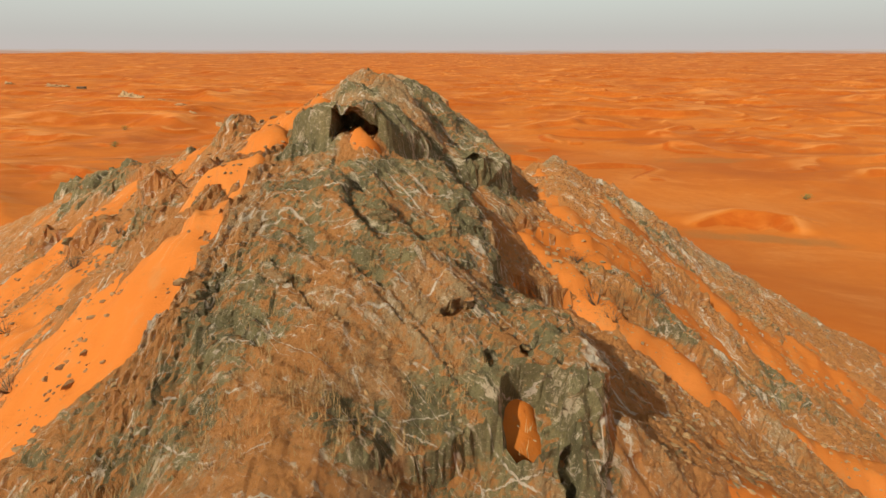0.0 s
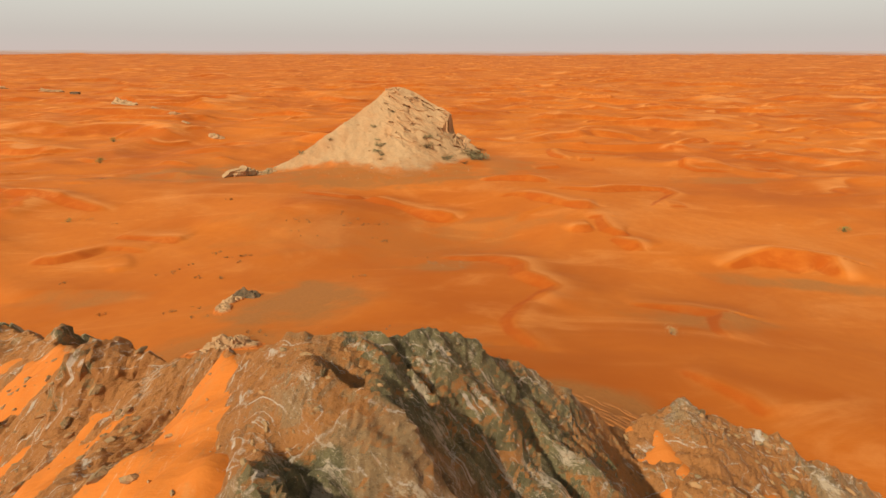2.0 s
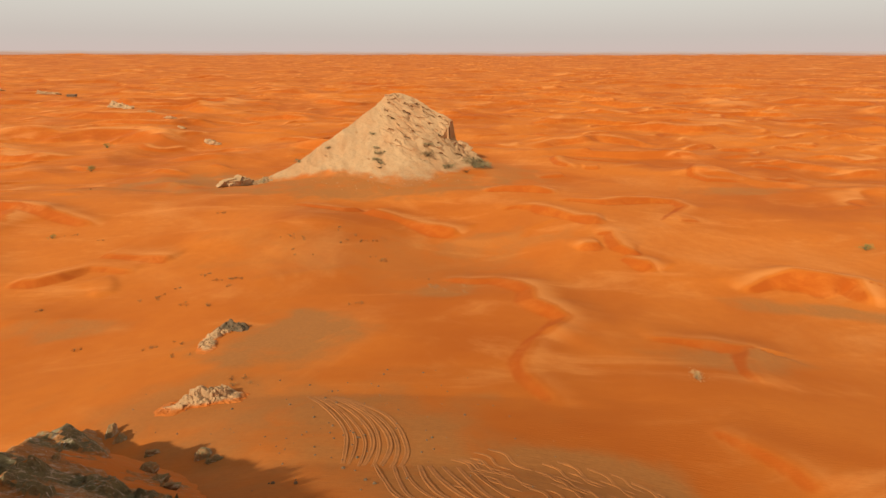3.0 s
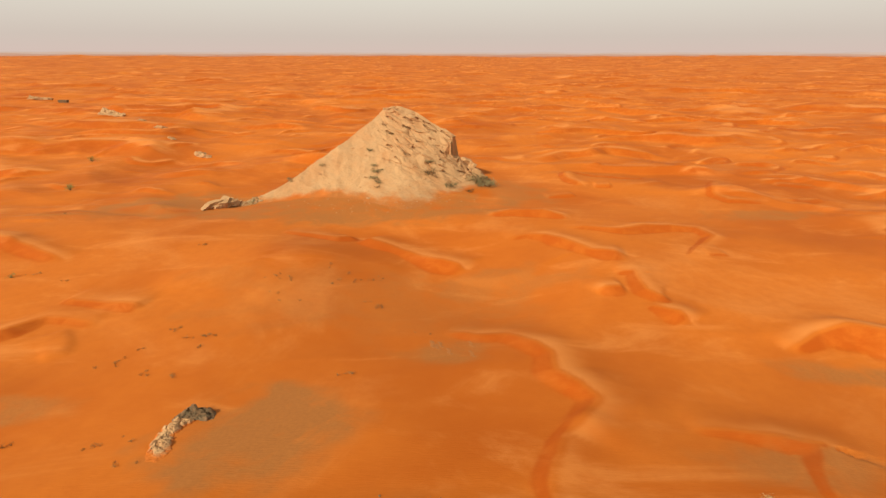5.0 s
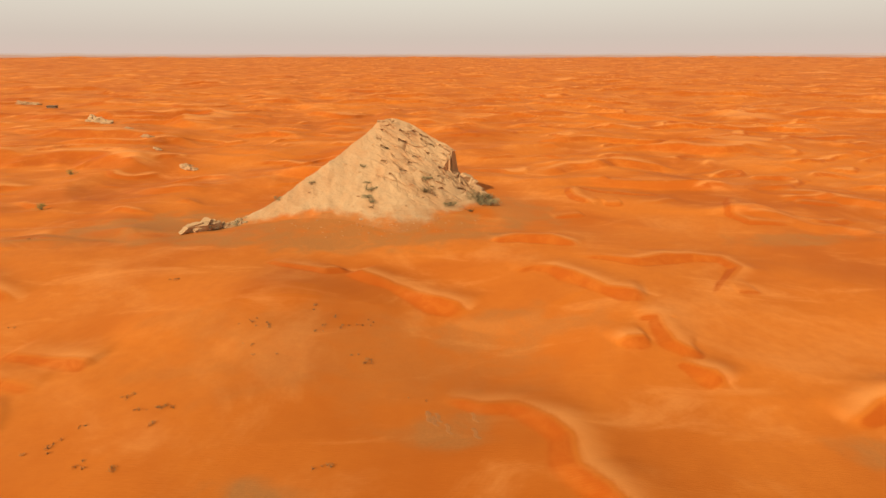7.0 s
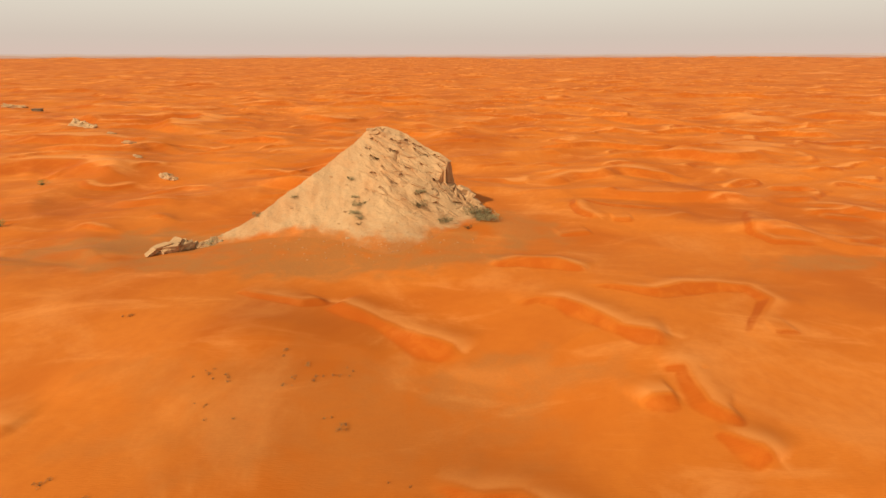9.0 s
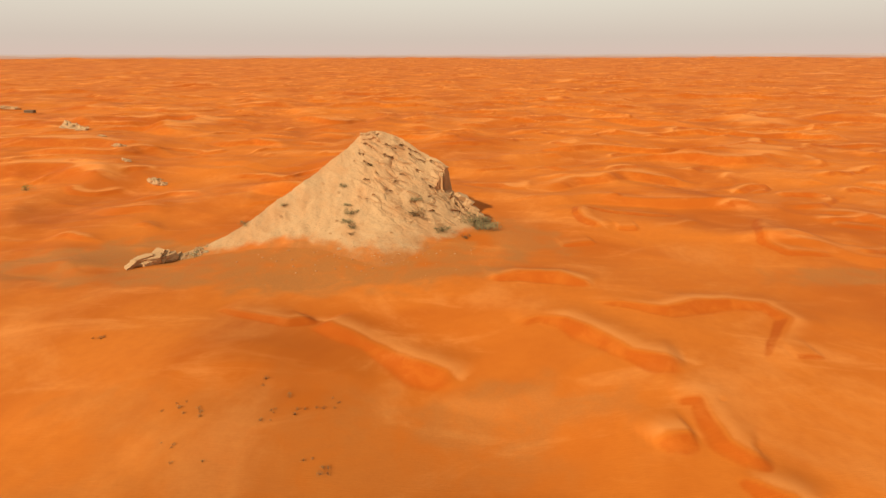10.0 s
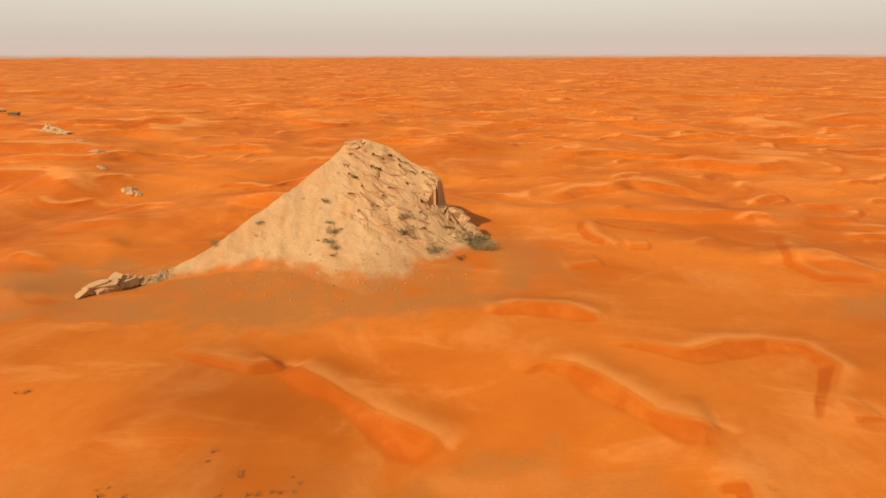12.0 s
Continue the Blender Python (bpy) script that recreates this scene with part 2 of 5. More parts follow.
def dark_rock_material(name="dark_rock", beds=True):
    m = Nodes(name, 0.84)
    brown = m.mix(m.ramp(m.noise(0.35, 6, 0.65, 0.8), 0.40, 0.60), (0.38, 0.220, 0.092), (0.43, 0.195, 0.064))
    brown = m.mix(m.ramp(m.noise(1.1, 6, 0.7, 0.4), 0.50, 0.66, 0, 0.6), brown, (0.27, 0.178, 0.082))
    olive = m.mix(m.ramp(m.noise(0.8, 6, 0.65), 0.40, 0.62), (0.245, 0.180, 0.072), (0.160, 0.122, 0.050))
    if beds:
        bare = m.maths("ADD", m.attr("dark"), m.maths("MULTIPLY", m.noise(0.8, 7, 0.68, 0.5), 1.1))
        c = m.mix(m.ramp(bare, 0.72, 1.15), brown, olive)
        lay = m.node("ShaderNodeCombineXYZ")
        m.link(m.maths("MULTIPLY", m.attr("along"), 0.22), lay.inputs[0])
        m.link(m.attr("bed"), lay.inputs[1])
        m.link(m.maths("MULTIPLY", m.noise(0.9, 4), 0.8), lay.inputs[2])
        grain = lay.outputs[0]
    else:
        c = m.mix(m.ramp(m.noise(0.5, 5), 0.35, 0.6), olive, brown)
        grain = m.scaled(0.35, 1.0, 1.0, (0, 0, -23))
    c = m.mix(m.ramp(m.noise(2.2, 7, 0.72, 0.2, grain), 0.53, 0.68, 0, 0.50), c, (0.130, 0.092, 0.045))
    c = m.mix(m.ramp(m.noise(5.0, 7, 0.75, 0.3), 0.54, 0.64, 0, 0.42), c, (0.090, 0.062, 0.028))
    c = m.mix(m.ramp(m.noise(12.0, 6, 0.78), 0.53, 0.62, 0, 0.45), c, (0.080, 0.058, 0.028))
    c = m.mix(m.ramp(m.noise(3.4, 7, 0.78, 0.2, grain), 0.56, 0.63, 0, 0.85), c, (0.64, 0.46, 0.28))
    c = m.mix(m.ramp(m.noise(15.0, 5, 0.75), 0.57, 0.66, 0, 0.75), c, (0.62, 0.42, 0.24))
    wob = m.node("ShaderNodeTexNoise")
    wob.inputs["Scale"].default_value = 1.3
    wob.inputs["Detail"].default_value = 8
    wob.inputs["Roughness"].default_value = 0.65
    m.link(m.place, wob.inputs["Vector"])
    soft = m.node("ShaderNodeVectorMath", operation="SCALE")
    m.link(wob.outputs["Color"], soft.inputs[0])
    soft.inputs["Scale"].default_value = 0.5
    dust_tone = (0.47, 0.178, 0.042)
    speck = m.maths("ADD", m.maths("MULTIPLY", m.noise(1.0, 7, 0.7), 0.55), m.maths("MULTIPLY", m.noise(6.0, 6, 0.75), 0.45))
    if beds:
        flat = m.ramp(m.steep(), 0.52, 0.88, 0.0, 0.22)
        cover = m.maths("ADD", m.maths("ADD", m.maths("MULTIPLY", m.attr("dust"), 0.40), flat), speck)
        cover = m.maths("SUBTRACT", cover, m.maths("MULTIPLY", m.attr("dark"), 0.06))
        cover = m.maths("ADD", cover, m.ramp(m.noise(0.42, 5, 0.62, 0.8), 0.36, 0.64, -0.14, 0.10))
        c = m.mix(m.ramp(cover, 0.55, 0.74, 0, 0.92), c, dust_tone)
    else:
        c = m.mix(m.maths("MULTIPLY", m.ramp(m.steep(), 0.62, 0.95, 0.1, 0.9), m.ramp(speck, 0.43, 0.56)), c, dust_tone)
    fleck = m.ramp(m.noise(1.5, 8, 0.78, 0.2, grain), 0.55, 0.63, 0, 0.55)
    c = m.mix(m.maths("MULTIPLY", fleck, m.ramp(m.noise(0.6, 4), 0.35, 0.6)), c, (0.165, 0.115, 0.052))
    c = m.mix(m.ramp(m.noise(2.6, 8, 0.80, 0.3, grain), 0.56, 0.63, 0, 0.85), c, (0.60, 0.42, 0.26))
    c = m.mix(m.ramp(m.noise(9.0, 6, 0.80), 0.58, 0.66, 0, 0.55), c, (0.15, 0.105, 0.048))
    for size, thin, low, turn in ((0.40, 0.0060, 0.45, -33), (0.85, 0.0070, 0.49, 30)):
        veins = m.node("ShaderNodeTexVoronoi", feature="DISTANCE_TO_EDGE")
        veins.inputs["Scale"].default_value = size
        warp = m.node("ShaderNodeVectorMath", operation="ADD")
        m.link(m.scaled(0.5, 1.0, 0.7, (0, 0, turn)), warp.inputs[0])
        m.link(soft.outputs[0], warp.inputs[1])
        m.link(warp.outputs[0], veins.inputs["Vector"])
        line = m.maths("MULTIPLY", m.ramp(veins.outputs["Distance"], thin * 0.4, thin * 1.5, 1, 0), m.ramp(m.noise(1.2, 7, 0.75), low, low + 0.12))
        c = m.mix(line, c, (0.62, 0.46, 0.31))
    if beds:
        gap = m.maths("ADD", m.attr("vein"), m.maths("MULTIPLY", m.noise(4.0, 6, 0.7), 0.10))
        line = m.maths("MULTIPLY", m.ramp(gap, 0.060, 0.088, 1, 0), m.ramp(m.noise(2.4, 7, 0.75), 0.27, 0.38))
        c = m.mix(line, c, (0.68, 0.52, 0.36))
        for scale, stretch, low in ((0.9, 0.07, 0.50), (1.7, 0.10, 0.54)):
            strip = m.node("ShaderNodeCombineXYZ")
            m.link(m.maths("MULTIPLY", m.attr("along"), stretch), strip.inputs[0])
            m.link(m.attr("bed"), strip.inputs[1])
            off = m.maths("ABSOLUTE", m.maths("SUBTRACT", m.noise(scale, 3, 0.5, 0.0, strip.outputs[0]), 0.5), 0.0)
            line = m.maths("MULTIPLY", m.ramp(off, 0.003, 0.010, 1, 0), m.ramp(m.noise(0.7, 6, 0.72), low, low + 0.08))
            c = m.mix(line, c, (0.62, 0.46, 0.31))
    n = m.bump(m.noise(1.8, 9, 0.78, 0.2, grain), 0.24, 0.8)
    n = m.bump(m.noise(6.0, 8, 0.80), 0.10, 0.9, n)
    n = m.bump(m.noise(25.0, 4, 0.7), 0.02, 0.7, n)
    return m.done(c, n)


def pale_rock_material():
    m = Nodes("pale_rock", 0.88)
    c = m.mix(m.ramp(m.noise(0.12, 5, 0.6, 0.5), 0.4, 0.65), (0.50, 0.285, 0.125), (0.47, 0.235, 0.092))
    c = m.mix(m.ramp(m.noise(0.5, 6, 0.7), 0.5, 0.75, 0, 0.6), c, (0.34, 0.21, 0.10))
    c = m.mix(m.ramp(m.noise(1.6, 6, 0.7), 0.6, 0.75, 0, 0.5), c, (0.68, 0.48, 0.27))
    c = m.mix(m.ramp(m.noise(2.4, 7, 0.75), 0.55, 0.63, 0, 0.7), c, (0.24, 0.135, 0.06))
    sandy = m.maths("ADD", m.attr("sandy"), m.maths("MULTIPLY", m.noise(0.10, 8, 0.72, 0.8), 1.3))
    c = m.mix(m.ramp(sandy, 0.85, 1.60), c, ground_tone(m))
    n = m.bump(m.noise(0.9, 8, 0.7), 0.3, 0.6)
    n = m.bump(m.noise(5.0, 5, 0.7), 0.08, 0.6, n)
    return m.done(c, n)


def plain_material(name, a, b, scale, rough=0.9, relief=0.05):
    m = Nodes(name, rough)
    c = m.mix(m.ramp(m.noise(scale, 5, 0.6), 0.35, 0.7), a, b)
    return m.done(c, m.bump(m.noise(scale * 4, 4), relief))


sand_mat = sand_material("desert_sand")
drift_mat = sand_material("drift_sand", far=False)
dark_rock = dark_rock_material()
boulder_rock = dark_rock_material("boulder_rock", beds=False)
pale_rock = pale_rock_material()
leaf_mat = plain_material("dry_leaves", (0.20, 0.155, 0.065), (0.28, 0.20, 0.085), 6.0)
scrub_leaf = plain_material("scrub_leaves", (0.30, 0.150, 0.045), (0.38, 0.19, 0.055), 6.0)
green_leaf = plain_material("green_leaves", (0.19, 0.18, 0.045), (0.28, 0.24, 0.07), 6.0)
twig_mat = plain_material("twigs", (0.13, 0.085, 0.045), (0.20, 0.13, 0.07), 8.0)
straw_mat = plain_material("dry_grass", (0.42, 0.24, 0.085), (0.50, 0.30, 0.12), 3.0)
stone_mat = plain_material("loose_stone", (0.46, 0.22, 0.085), (0.34, 0.16, 0.06), 1.0)
dusty_stone = plain_material("dusty_stone", (0.44, 0.225, 0.085), (0.25, 0.165, 0.075), 3.0)
dark_stone = plain_material("dark_stone", (0.13, 0.09, 0.045), (0.22, 0.12, 0.055), 1.5)


# ---- desert ground ----
DUNES = []


def dune(crest, way, slope=0.42, back=11):
    """A dune from its crest line of (x, y, width of the slip face), the side on which that face falls (plus: left of the line), its steepness and the windward width."""
    DUNES.append((crest, way, slope, back))


dune([(-51.1, 185.8, 0.9), (-42.0, 183.1, 1.9), (-33.5, 180.9, 2.3), (-29.8, 182.5, 2.3), (-28.3, 185.0, 1.0)], -1)
dune([(-26.9, 182.1, 3.5), (-20.9, 177.2, 3.3), (-14.0, 172.5, 2.2), (-8.1, 167.8, 3.1), (-2.7, 163.9, 4.8), (1.7, 160.9, 3.7), (4.0, 158.9, 1.1)], -1, 0.42, 14)
dune([(16.0, 177.1, 0.9), (21.9, 179.6, 1.4), (27.2, 177.6, 2.7), (30.3, 172.5, 3.7), (33.2, 168.1, 2.9), (35.9, 163.1, 2.3), (39.4, 160.4, 3.4), (44.7, 159.0, 3.2)], -1, 0.42, 14)
dune([(33.0, 165.6, 1.0), (24.9, 160.0, 1.5), (18.4, 155.0, 2.9), (11.7, 153.0, 3.6), (5.6, 153.5, 2.4), (0.4, 155.8, 1.6)], 1, 0.28)
dune([(34.1, 187.4, 1.0), (41.3, 185.3, 1.4), (46.7, 182.6, 2.1), (50.5, 181.5, 2.8), (57.3, 184.5, 3.7), (65.9, 185.9, 3.1), (73.6, 184.8, 2.2), (74.9, 177.9, 2.1), (69.5, 171.7, 1.4), (64.4, 165.6, 1.2), (59.5, 160.1, 0.8)], -1)
dune([(12.1, 201.8, 1.6), (20.6, 203.6, 3.6), (30.3, 201.1, 4.3), (34.6, 198.1, 2.9), (38.0, 195.5, 1.2)], -1)
dune([(53.6, 271.4, 1.9), (50.3, 261.0, 2.0), (51.0, 253.0, 2.4), (54.7, 246.3, 2.4)], -1)
dune([(53.5, 270.9, 1.5), (64.3, 264.5, 1.5), (78.4, 261.1, 1.7), (88.6, 261.6, 1.1)], -1)
dune([(116.0, 258.8, 1.3), (107.3, 244.6, 1.6), (100.5, 230.3, 1.7), (102.4, 221.7, 2.0), (117.0, 219.4, 1.4)], -1)
dune([(37.5, 149.6, 0.8), (42.4, 149.2, 1.7), (41.7, 143.2, 2.2), (41.7, 139.6, 2.4), (44.4, 136.4, 1.9), (46.4, 136.7, 0.9)], -1)
dune([(40.0, 133.5, 0.6), (42.4, 131.3, 2.3), (44.5, 129.5, 3.8), (45.6, 127.5, 2.3)], -1)
dune([(31.7, 139.8, 1.0), (33.9, 140.9, 2.7), (37.5, 140.9, 2.1)], -1)
dune([(-2.3, 126.2, 1.2), (4.1, 122.4, 2.0), (9.4, 122.5, 1.9), (13.7, 117.0, 2.7), (15.6, 112.9, 2.3), (14.9, 106.0, 2.6), (17.7, 102.5, 3.1), (19.3, 98.7, 2.0), (16.3, 93.9, 1.8), (13.2, 90.8, 1.8)], -1, 0.42, 14)
dune([(29.3, 93.0, 0.7), (35.4, 92.8, 1.4), (40.8, 91.3, 2.3), (45.1, 90.1, 2.0), (41.3, 84.3, 1.2), (39.7, 80.5, 1.1), (39.7, 76.8, 1.0)], -1)
dune([(17.4, 96.9, 0.6), (11.5, 87.5, 1.3), (9.0, 80.9, 1.4), (8.9, 76.9, 1.3), (10.1, 73.8, 1.4), (10.9, 70.9, 1.1), (10.9, 68.2, 1.0)], -1)
dune([(59.6, 117.9, 1.0), (67.9, 122.7, 2.8), (74.2, 123.8, 5.8), (79.4, 121.1, 6.5), (84.6, 119.5, 4.6), (81.2, 110.8, 1.3)], -1)
dune([(-92.5, 119.6, 1.8), (-86.8, 120.0, 2.2), (-84.5, 123.4, 2.9), (-81.4, 129.4, 1.5), (-69.7, 126.9, 1.0)], -1)
dune([(-84.4, 138.0, 1.4), (-75.3, 135.6, 1.6), (-69.0, 134.7, 2.3), (-64.8, 134.0, 2.0)], -1)
dune([(-75.3, 125.0, 1.4), (-70.6, 120.1, 1.2), (-69.1, 116.0, 1.8), (-71.9, 113.9, 1.5)], 1, 0.28)
dune([(26.1, 66.0, 0.5), (28.0, 64.1, 1.0), (30.1, 62.0, 1.2), (31.7, 60.2, 1.3), (32.8, 57.3, 1.2)], -1)
dune([(-66.2, 140.5, 3.1), (-62.1, 144.0, 3.9), (-57.8, 147.8, 4.8), (-50.5, 153.0, 5.5), (-42.2, 158.4, 6.4), (-31.8, 160.1, 5.5), (-20.9, 161.0, 4.9), (-10.8, 161.0, 3.2)], -1, 0.12, 24)
dune([(66.6, 163.3, 0.7), (72.2, 163.6, 0.9)], -1)
dune([(37.5, 231.3, 1.3), (49.2, 233.2, 1.5)], -1)
dune([(59.8, 245.4, 1.8), (66.9, 244.8, 1.8)], -1)
dune([(127.8, 297.0, 2.6), (137.4, 303.6, 4.8), (146.1, 303.8, 3.9)], -1)
dune([(141.0, 289.0, 2.4), (153.7, 286.5, 3.6), (159.3, 283.8, 1.3)], -1)
dune([(123.6, 220.4, 1.2), (133.3, 222.8, 1.9), (140.6, 225.9, 1.7)], -1)
dune([(135.8, 248.3, 1.6), (143.5, 246.4, 1.9), (151.8, 245.3, 1.1)], -1)
dune([(-150, 178, 2.0), (-120, 170, 3.5), (-100, 160, 2.0)], -1)
GRAVEL_AND_SHADE = [
    # x, y, half sizes, turn in degrees, strength
    (-28, 221, 52, 14, 4, 0.9), (-40, 207, 62, 11, 4, 1.0), (-8, 208, 36, 9, 6, 0.9), (-96, 222, 36, 16, 20, 1.0), (-118, 206, 30, 8, 10, 0.7), (26, 238, 14, 18, 30, 0.7),
    (-25, 90, 11, 13, 0, 1.3), (-1, 117, 8, 6, 20, 0.9), (70, 110, 16, 4, -14, 1.0), (40, 86, 10, 5, 0, 0.8), (-66, 99, 11, 4, 8, 0.9),
]
GRAVEL_AND_SHADE += [
    # (-20, 140): lee shade of the long low dune, painted in gravel colour
    (-10, 60, 18, 13, -25, 1.0), (9, 51, 18, 7, -8, 1.4), (105, 205, 22, 6, 8, 0.8), (-20, 140, 38, 18, -6, 0.35), (8, 150, 22, 9, 4, 0.6), (-28, 70, 14, 10, 0, 0.8),
]


MOUNDS = [
    # broad swells and hollows of the sand: x, y, radius, height
    (15, 108, 16, 1.6), (43, 158, 22, 1.8), (-5, 170, 20, -2.4), (-32, 188, 22, -2.6), (52, 252, 26, 2.2),
    (108, 232, 26, 1.2), (-84, 224, 24, -3.2), (12, 140, 14, -1.6), (30, 128, 16, 0.9), (-42, 164, 20, 2.0), (-4, 138, 24, -2.0), (-40, 122, 20, 1.2), (-12, 103, 16, 0.8),
]


def wide_dunes(x, y):
    """The open dune sea's broad swells."""
    wx = x + 26 * fbm(x, y, 120, 2, 31)
    wy = y + 26 * fbm(x, y, 120, 2, 41)
    a = perlin(wx / 95, wy / 58, 51)
    b = perlin(wx / 44, wy / 26, 61)
    shape = (1 - 2.2 * np.abs(a)) * 2.6 + (1 - 2.4 * np.abs(b)) * 0.9
    return shape + 2.0 * fbm(x, y, 210, 2, 71)


def dune_train(x, y, length, turn, seed):
    """Rows of small crescent dunes: a steep face towards the viewer's side, then a long gentle back. Gives height, slip face and crest, all 0 to 1."""
    wx, wy = x + 0.5 * length * fbm(x, y, 1.3 * length, 3, seed), y + 0.5 * length * fbm(x, y, 1.3 * length, 3, seed + 5)
    p = (wy * math.cos(turn) + wx * math.sin(turn)) / length + 0.9 * fbm(x, y, 2.6 * length, 2, seed + 9)
    row = np.floor(p)
    t = p - row
    much = step(-0.12, 0.34, fbm(x + 37.7 * row, y, 1.5 * length, 2, seed + 13))
    edge = 0.15
    high = np.where(t < edge, t / edge, (1 - (t - edge) / (1 - edge)) ** 1.4)
    return high * much, much * step(0, 0.03, t) * step(edge + 0.02, edge - 0.02, t), much * step(edge, edge + 0.04, t) * step(0.55, 0.2, t)


def ground_z(x, y, parts=False):
    x, y = np.asarray(x, float), np.asarray(y, float)
    out = np.hypot((x - 5) / 125, (y - 160) / 130)
    calm = 1 - 0.72 * step(1.25, 0.75, out)
    wide = wide_dunes(x, y)
    z = (wide - 1.5) * calm * step(-60, 60, y)
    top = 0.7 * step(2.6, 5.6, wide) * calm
    z = z + 0.6 * fbm(x, y, 45, 2, 81)
    z = z - 3.2 * step(190, 235, y) * step(420, 260, y)
    for mx, my, mr, mh in MOUNDS:
        z = z + mh * np.exp(-((x - mx) ** 2 + (y - my) ** 2) / mr ** 2)
    slip = np.zeros_like(z)
    open_sea = step(0.80, 1.15, out + 0.25 * fbm(x, y, 60, 2, 83)) * step(-60, 60, y)
    for length, turn, tall, seed in ((46, 0.20, 2.7, 701), (21, -0.25, 1.25, 731), (96, 0.05, 4.2, 761)):
        high, face, crest = dune_train(x, y, length, turn, seed)
        reach = open_sea * (step(1400, 500, np.hypot(x, y)) if length < 30 else 1)
        z = z + tall * high * reach
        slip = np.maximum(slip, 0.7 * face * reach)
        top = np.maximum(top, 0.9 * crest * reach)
    for line, way, slope, back in DUNES:
        lx, ly = [p[0] for p in line], [p[1] for p in line]
        near = (x > min(lx) - back - 4) & (x < max(lx) + back + 4) & (y > min(ly) - back - 4) & (y < max(ly) + back + 4)
        if not near.any():
            continue
        px, py = x[near], y[near]
        px, py = px + 0.5 * perlin(px / 5, py / 5, 91), py + 0.5 * perlin(px / 5 + 40, py / 5, 92)
        d, side, share, wide_ = along(px, py, line)
        ends = (share < 1e-4) | (share > 1 - 1e-4)
        taper = step(0, 0.10, share) * step(1, 0.90, share)
        h = slope * wide_ * taper
        run = wide_ + 0.2
        lee = (side * way > 0) & ~ends
        prof = np.where(lee, np.clip(1 - d / run, 0, 1), (1 - step(0, back, d)) ** 1.6)
        prof = np.where(ends, (1 - step(0, np.minimum(back, 2.2 * wide_ + 1.0), d)) ** 1.6, prof)
        z[near] += h * prof
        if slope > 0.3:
            # sun-facing back of the crest, paled through the top value
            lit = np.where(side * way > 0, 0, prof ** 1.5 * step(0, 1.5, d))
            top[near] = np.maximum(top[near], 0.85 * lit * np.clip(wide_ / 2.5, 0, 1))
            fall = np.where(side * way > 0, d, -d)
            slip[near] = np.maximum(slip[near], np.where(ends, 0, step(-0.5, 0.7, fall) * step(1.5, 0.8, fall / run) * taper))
    # sand apron climbing to the dark hill, and drifts round the pale peak
    z = z + 8.8 * step(112, 42, np.hypot((x + 4) * 0.75, (y - 22) * 1.0)) ** 1.5
    z = z + np.interp(y, [30, 46.4, 54.2, 71, 80], [15.5, 10.6, 5.9, 0.8, 0]) * step(22, 36, y) * step(42, 6, np.abs(x + 6))
    d, side, share, _ = along(x, y, [(-78, 224), (-50, 236), (-22, 240), (8, 246)])
    z = z + 1.8 * step(34, 8, d)
    z = z + 42 * step(700, 5200, np.hypot(x, y)) ** 1.2 + 14 * step(1500, 4000, y) * fbm(x, y, 900, 3, 95)
    if not parts:
        return z
    gravel = np.zeros_like(z)
    edge = 0.7 * fbm(x, y, 9, 4, 97)
    for gx, gy, ga, gb, gt, much in GRAVEL_AND_SHADE:
        c, s = math.cos(radians(gt)), math.sin(radians(gt))
        u, v = ((x - gx) * c + (y - gy) * s) / ga, (-(x - gx) * s + (y - gy) * c) / gb
        gravel = np.maximum(gravel, much * step(1.25, 0.5, np.hypot(u, v) + edge))
    return z, slip, gravel, top


gx = axis([(-5200, 130), (-1400, 36), (-440, 4.5), (-130, 1.2), (-70, 0.7), (90, 0.7), (190, 1.4), (500, 5), (1500, 40), (5200, 130)])
gy = axis([(-900, 60), (-100, 10), (30, 1.2), (60, 0.6), (190, 0.6), (300, 1.0), (500, 2.2), (1000, 7), (2200, 26), (4950, 80)])
GX, GY = np.meshgrid(gx, gy)
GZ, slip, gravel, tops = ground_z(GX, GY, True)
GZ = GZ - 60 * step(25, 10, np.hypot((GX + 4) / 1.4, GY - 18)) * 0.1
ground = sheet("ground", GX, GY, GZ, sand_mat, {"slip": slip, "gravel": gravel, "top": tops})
tagged(ground, "orange desert sand in wind-blown dunes with greyish gravel flats", "ground", kind="structure")
land = sampler(gx, gy, GZ)


# far dune rings along the horizon, one behind the other, glowing in painted haze
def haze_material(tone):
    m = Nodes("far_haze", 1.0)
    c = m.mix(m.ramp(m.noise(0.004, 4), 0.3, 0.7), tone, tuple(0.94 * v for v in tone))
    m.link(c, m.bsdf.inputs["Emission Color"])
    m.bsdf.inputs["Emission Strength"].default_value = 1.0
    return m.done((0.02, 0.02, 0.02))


ang = np.linspace(0, 2 * np.pi, 721)
# tone steps from sand towards sky, imitating haze that thickens with distance
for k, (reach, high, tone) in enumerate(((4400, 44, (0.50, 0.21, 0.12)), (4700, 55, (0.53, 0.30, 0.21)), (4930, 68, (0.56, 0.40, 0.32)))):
    rim = high + 7 * fbm(ang * 14, ang * 0, 1.0, 4, 99 + 7 * k)
    BX, BY = np.meshgrid(ang, np.array([0.0, 0.5, 1.0]))
    BZ = -20 + BY * (rim[None, :] + 20)
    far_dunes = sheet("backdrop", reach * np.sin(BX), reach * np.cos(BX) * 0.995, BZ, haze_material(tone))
    tagged(far_dunes, "distant dune backdrop glowing in painted pale pink haze", "backdrop", kind="structure")


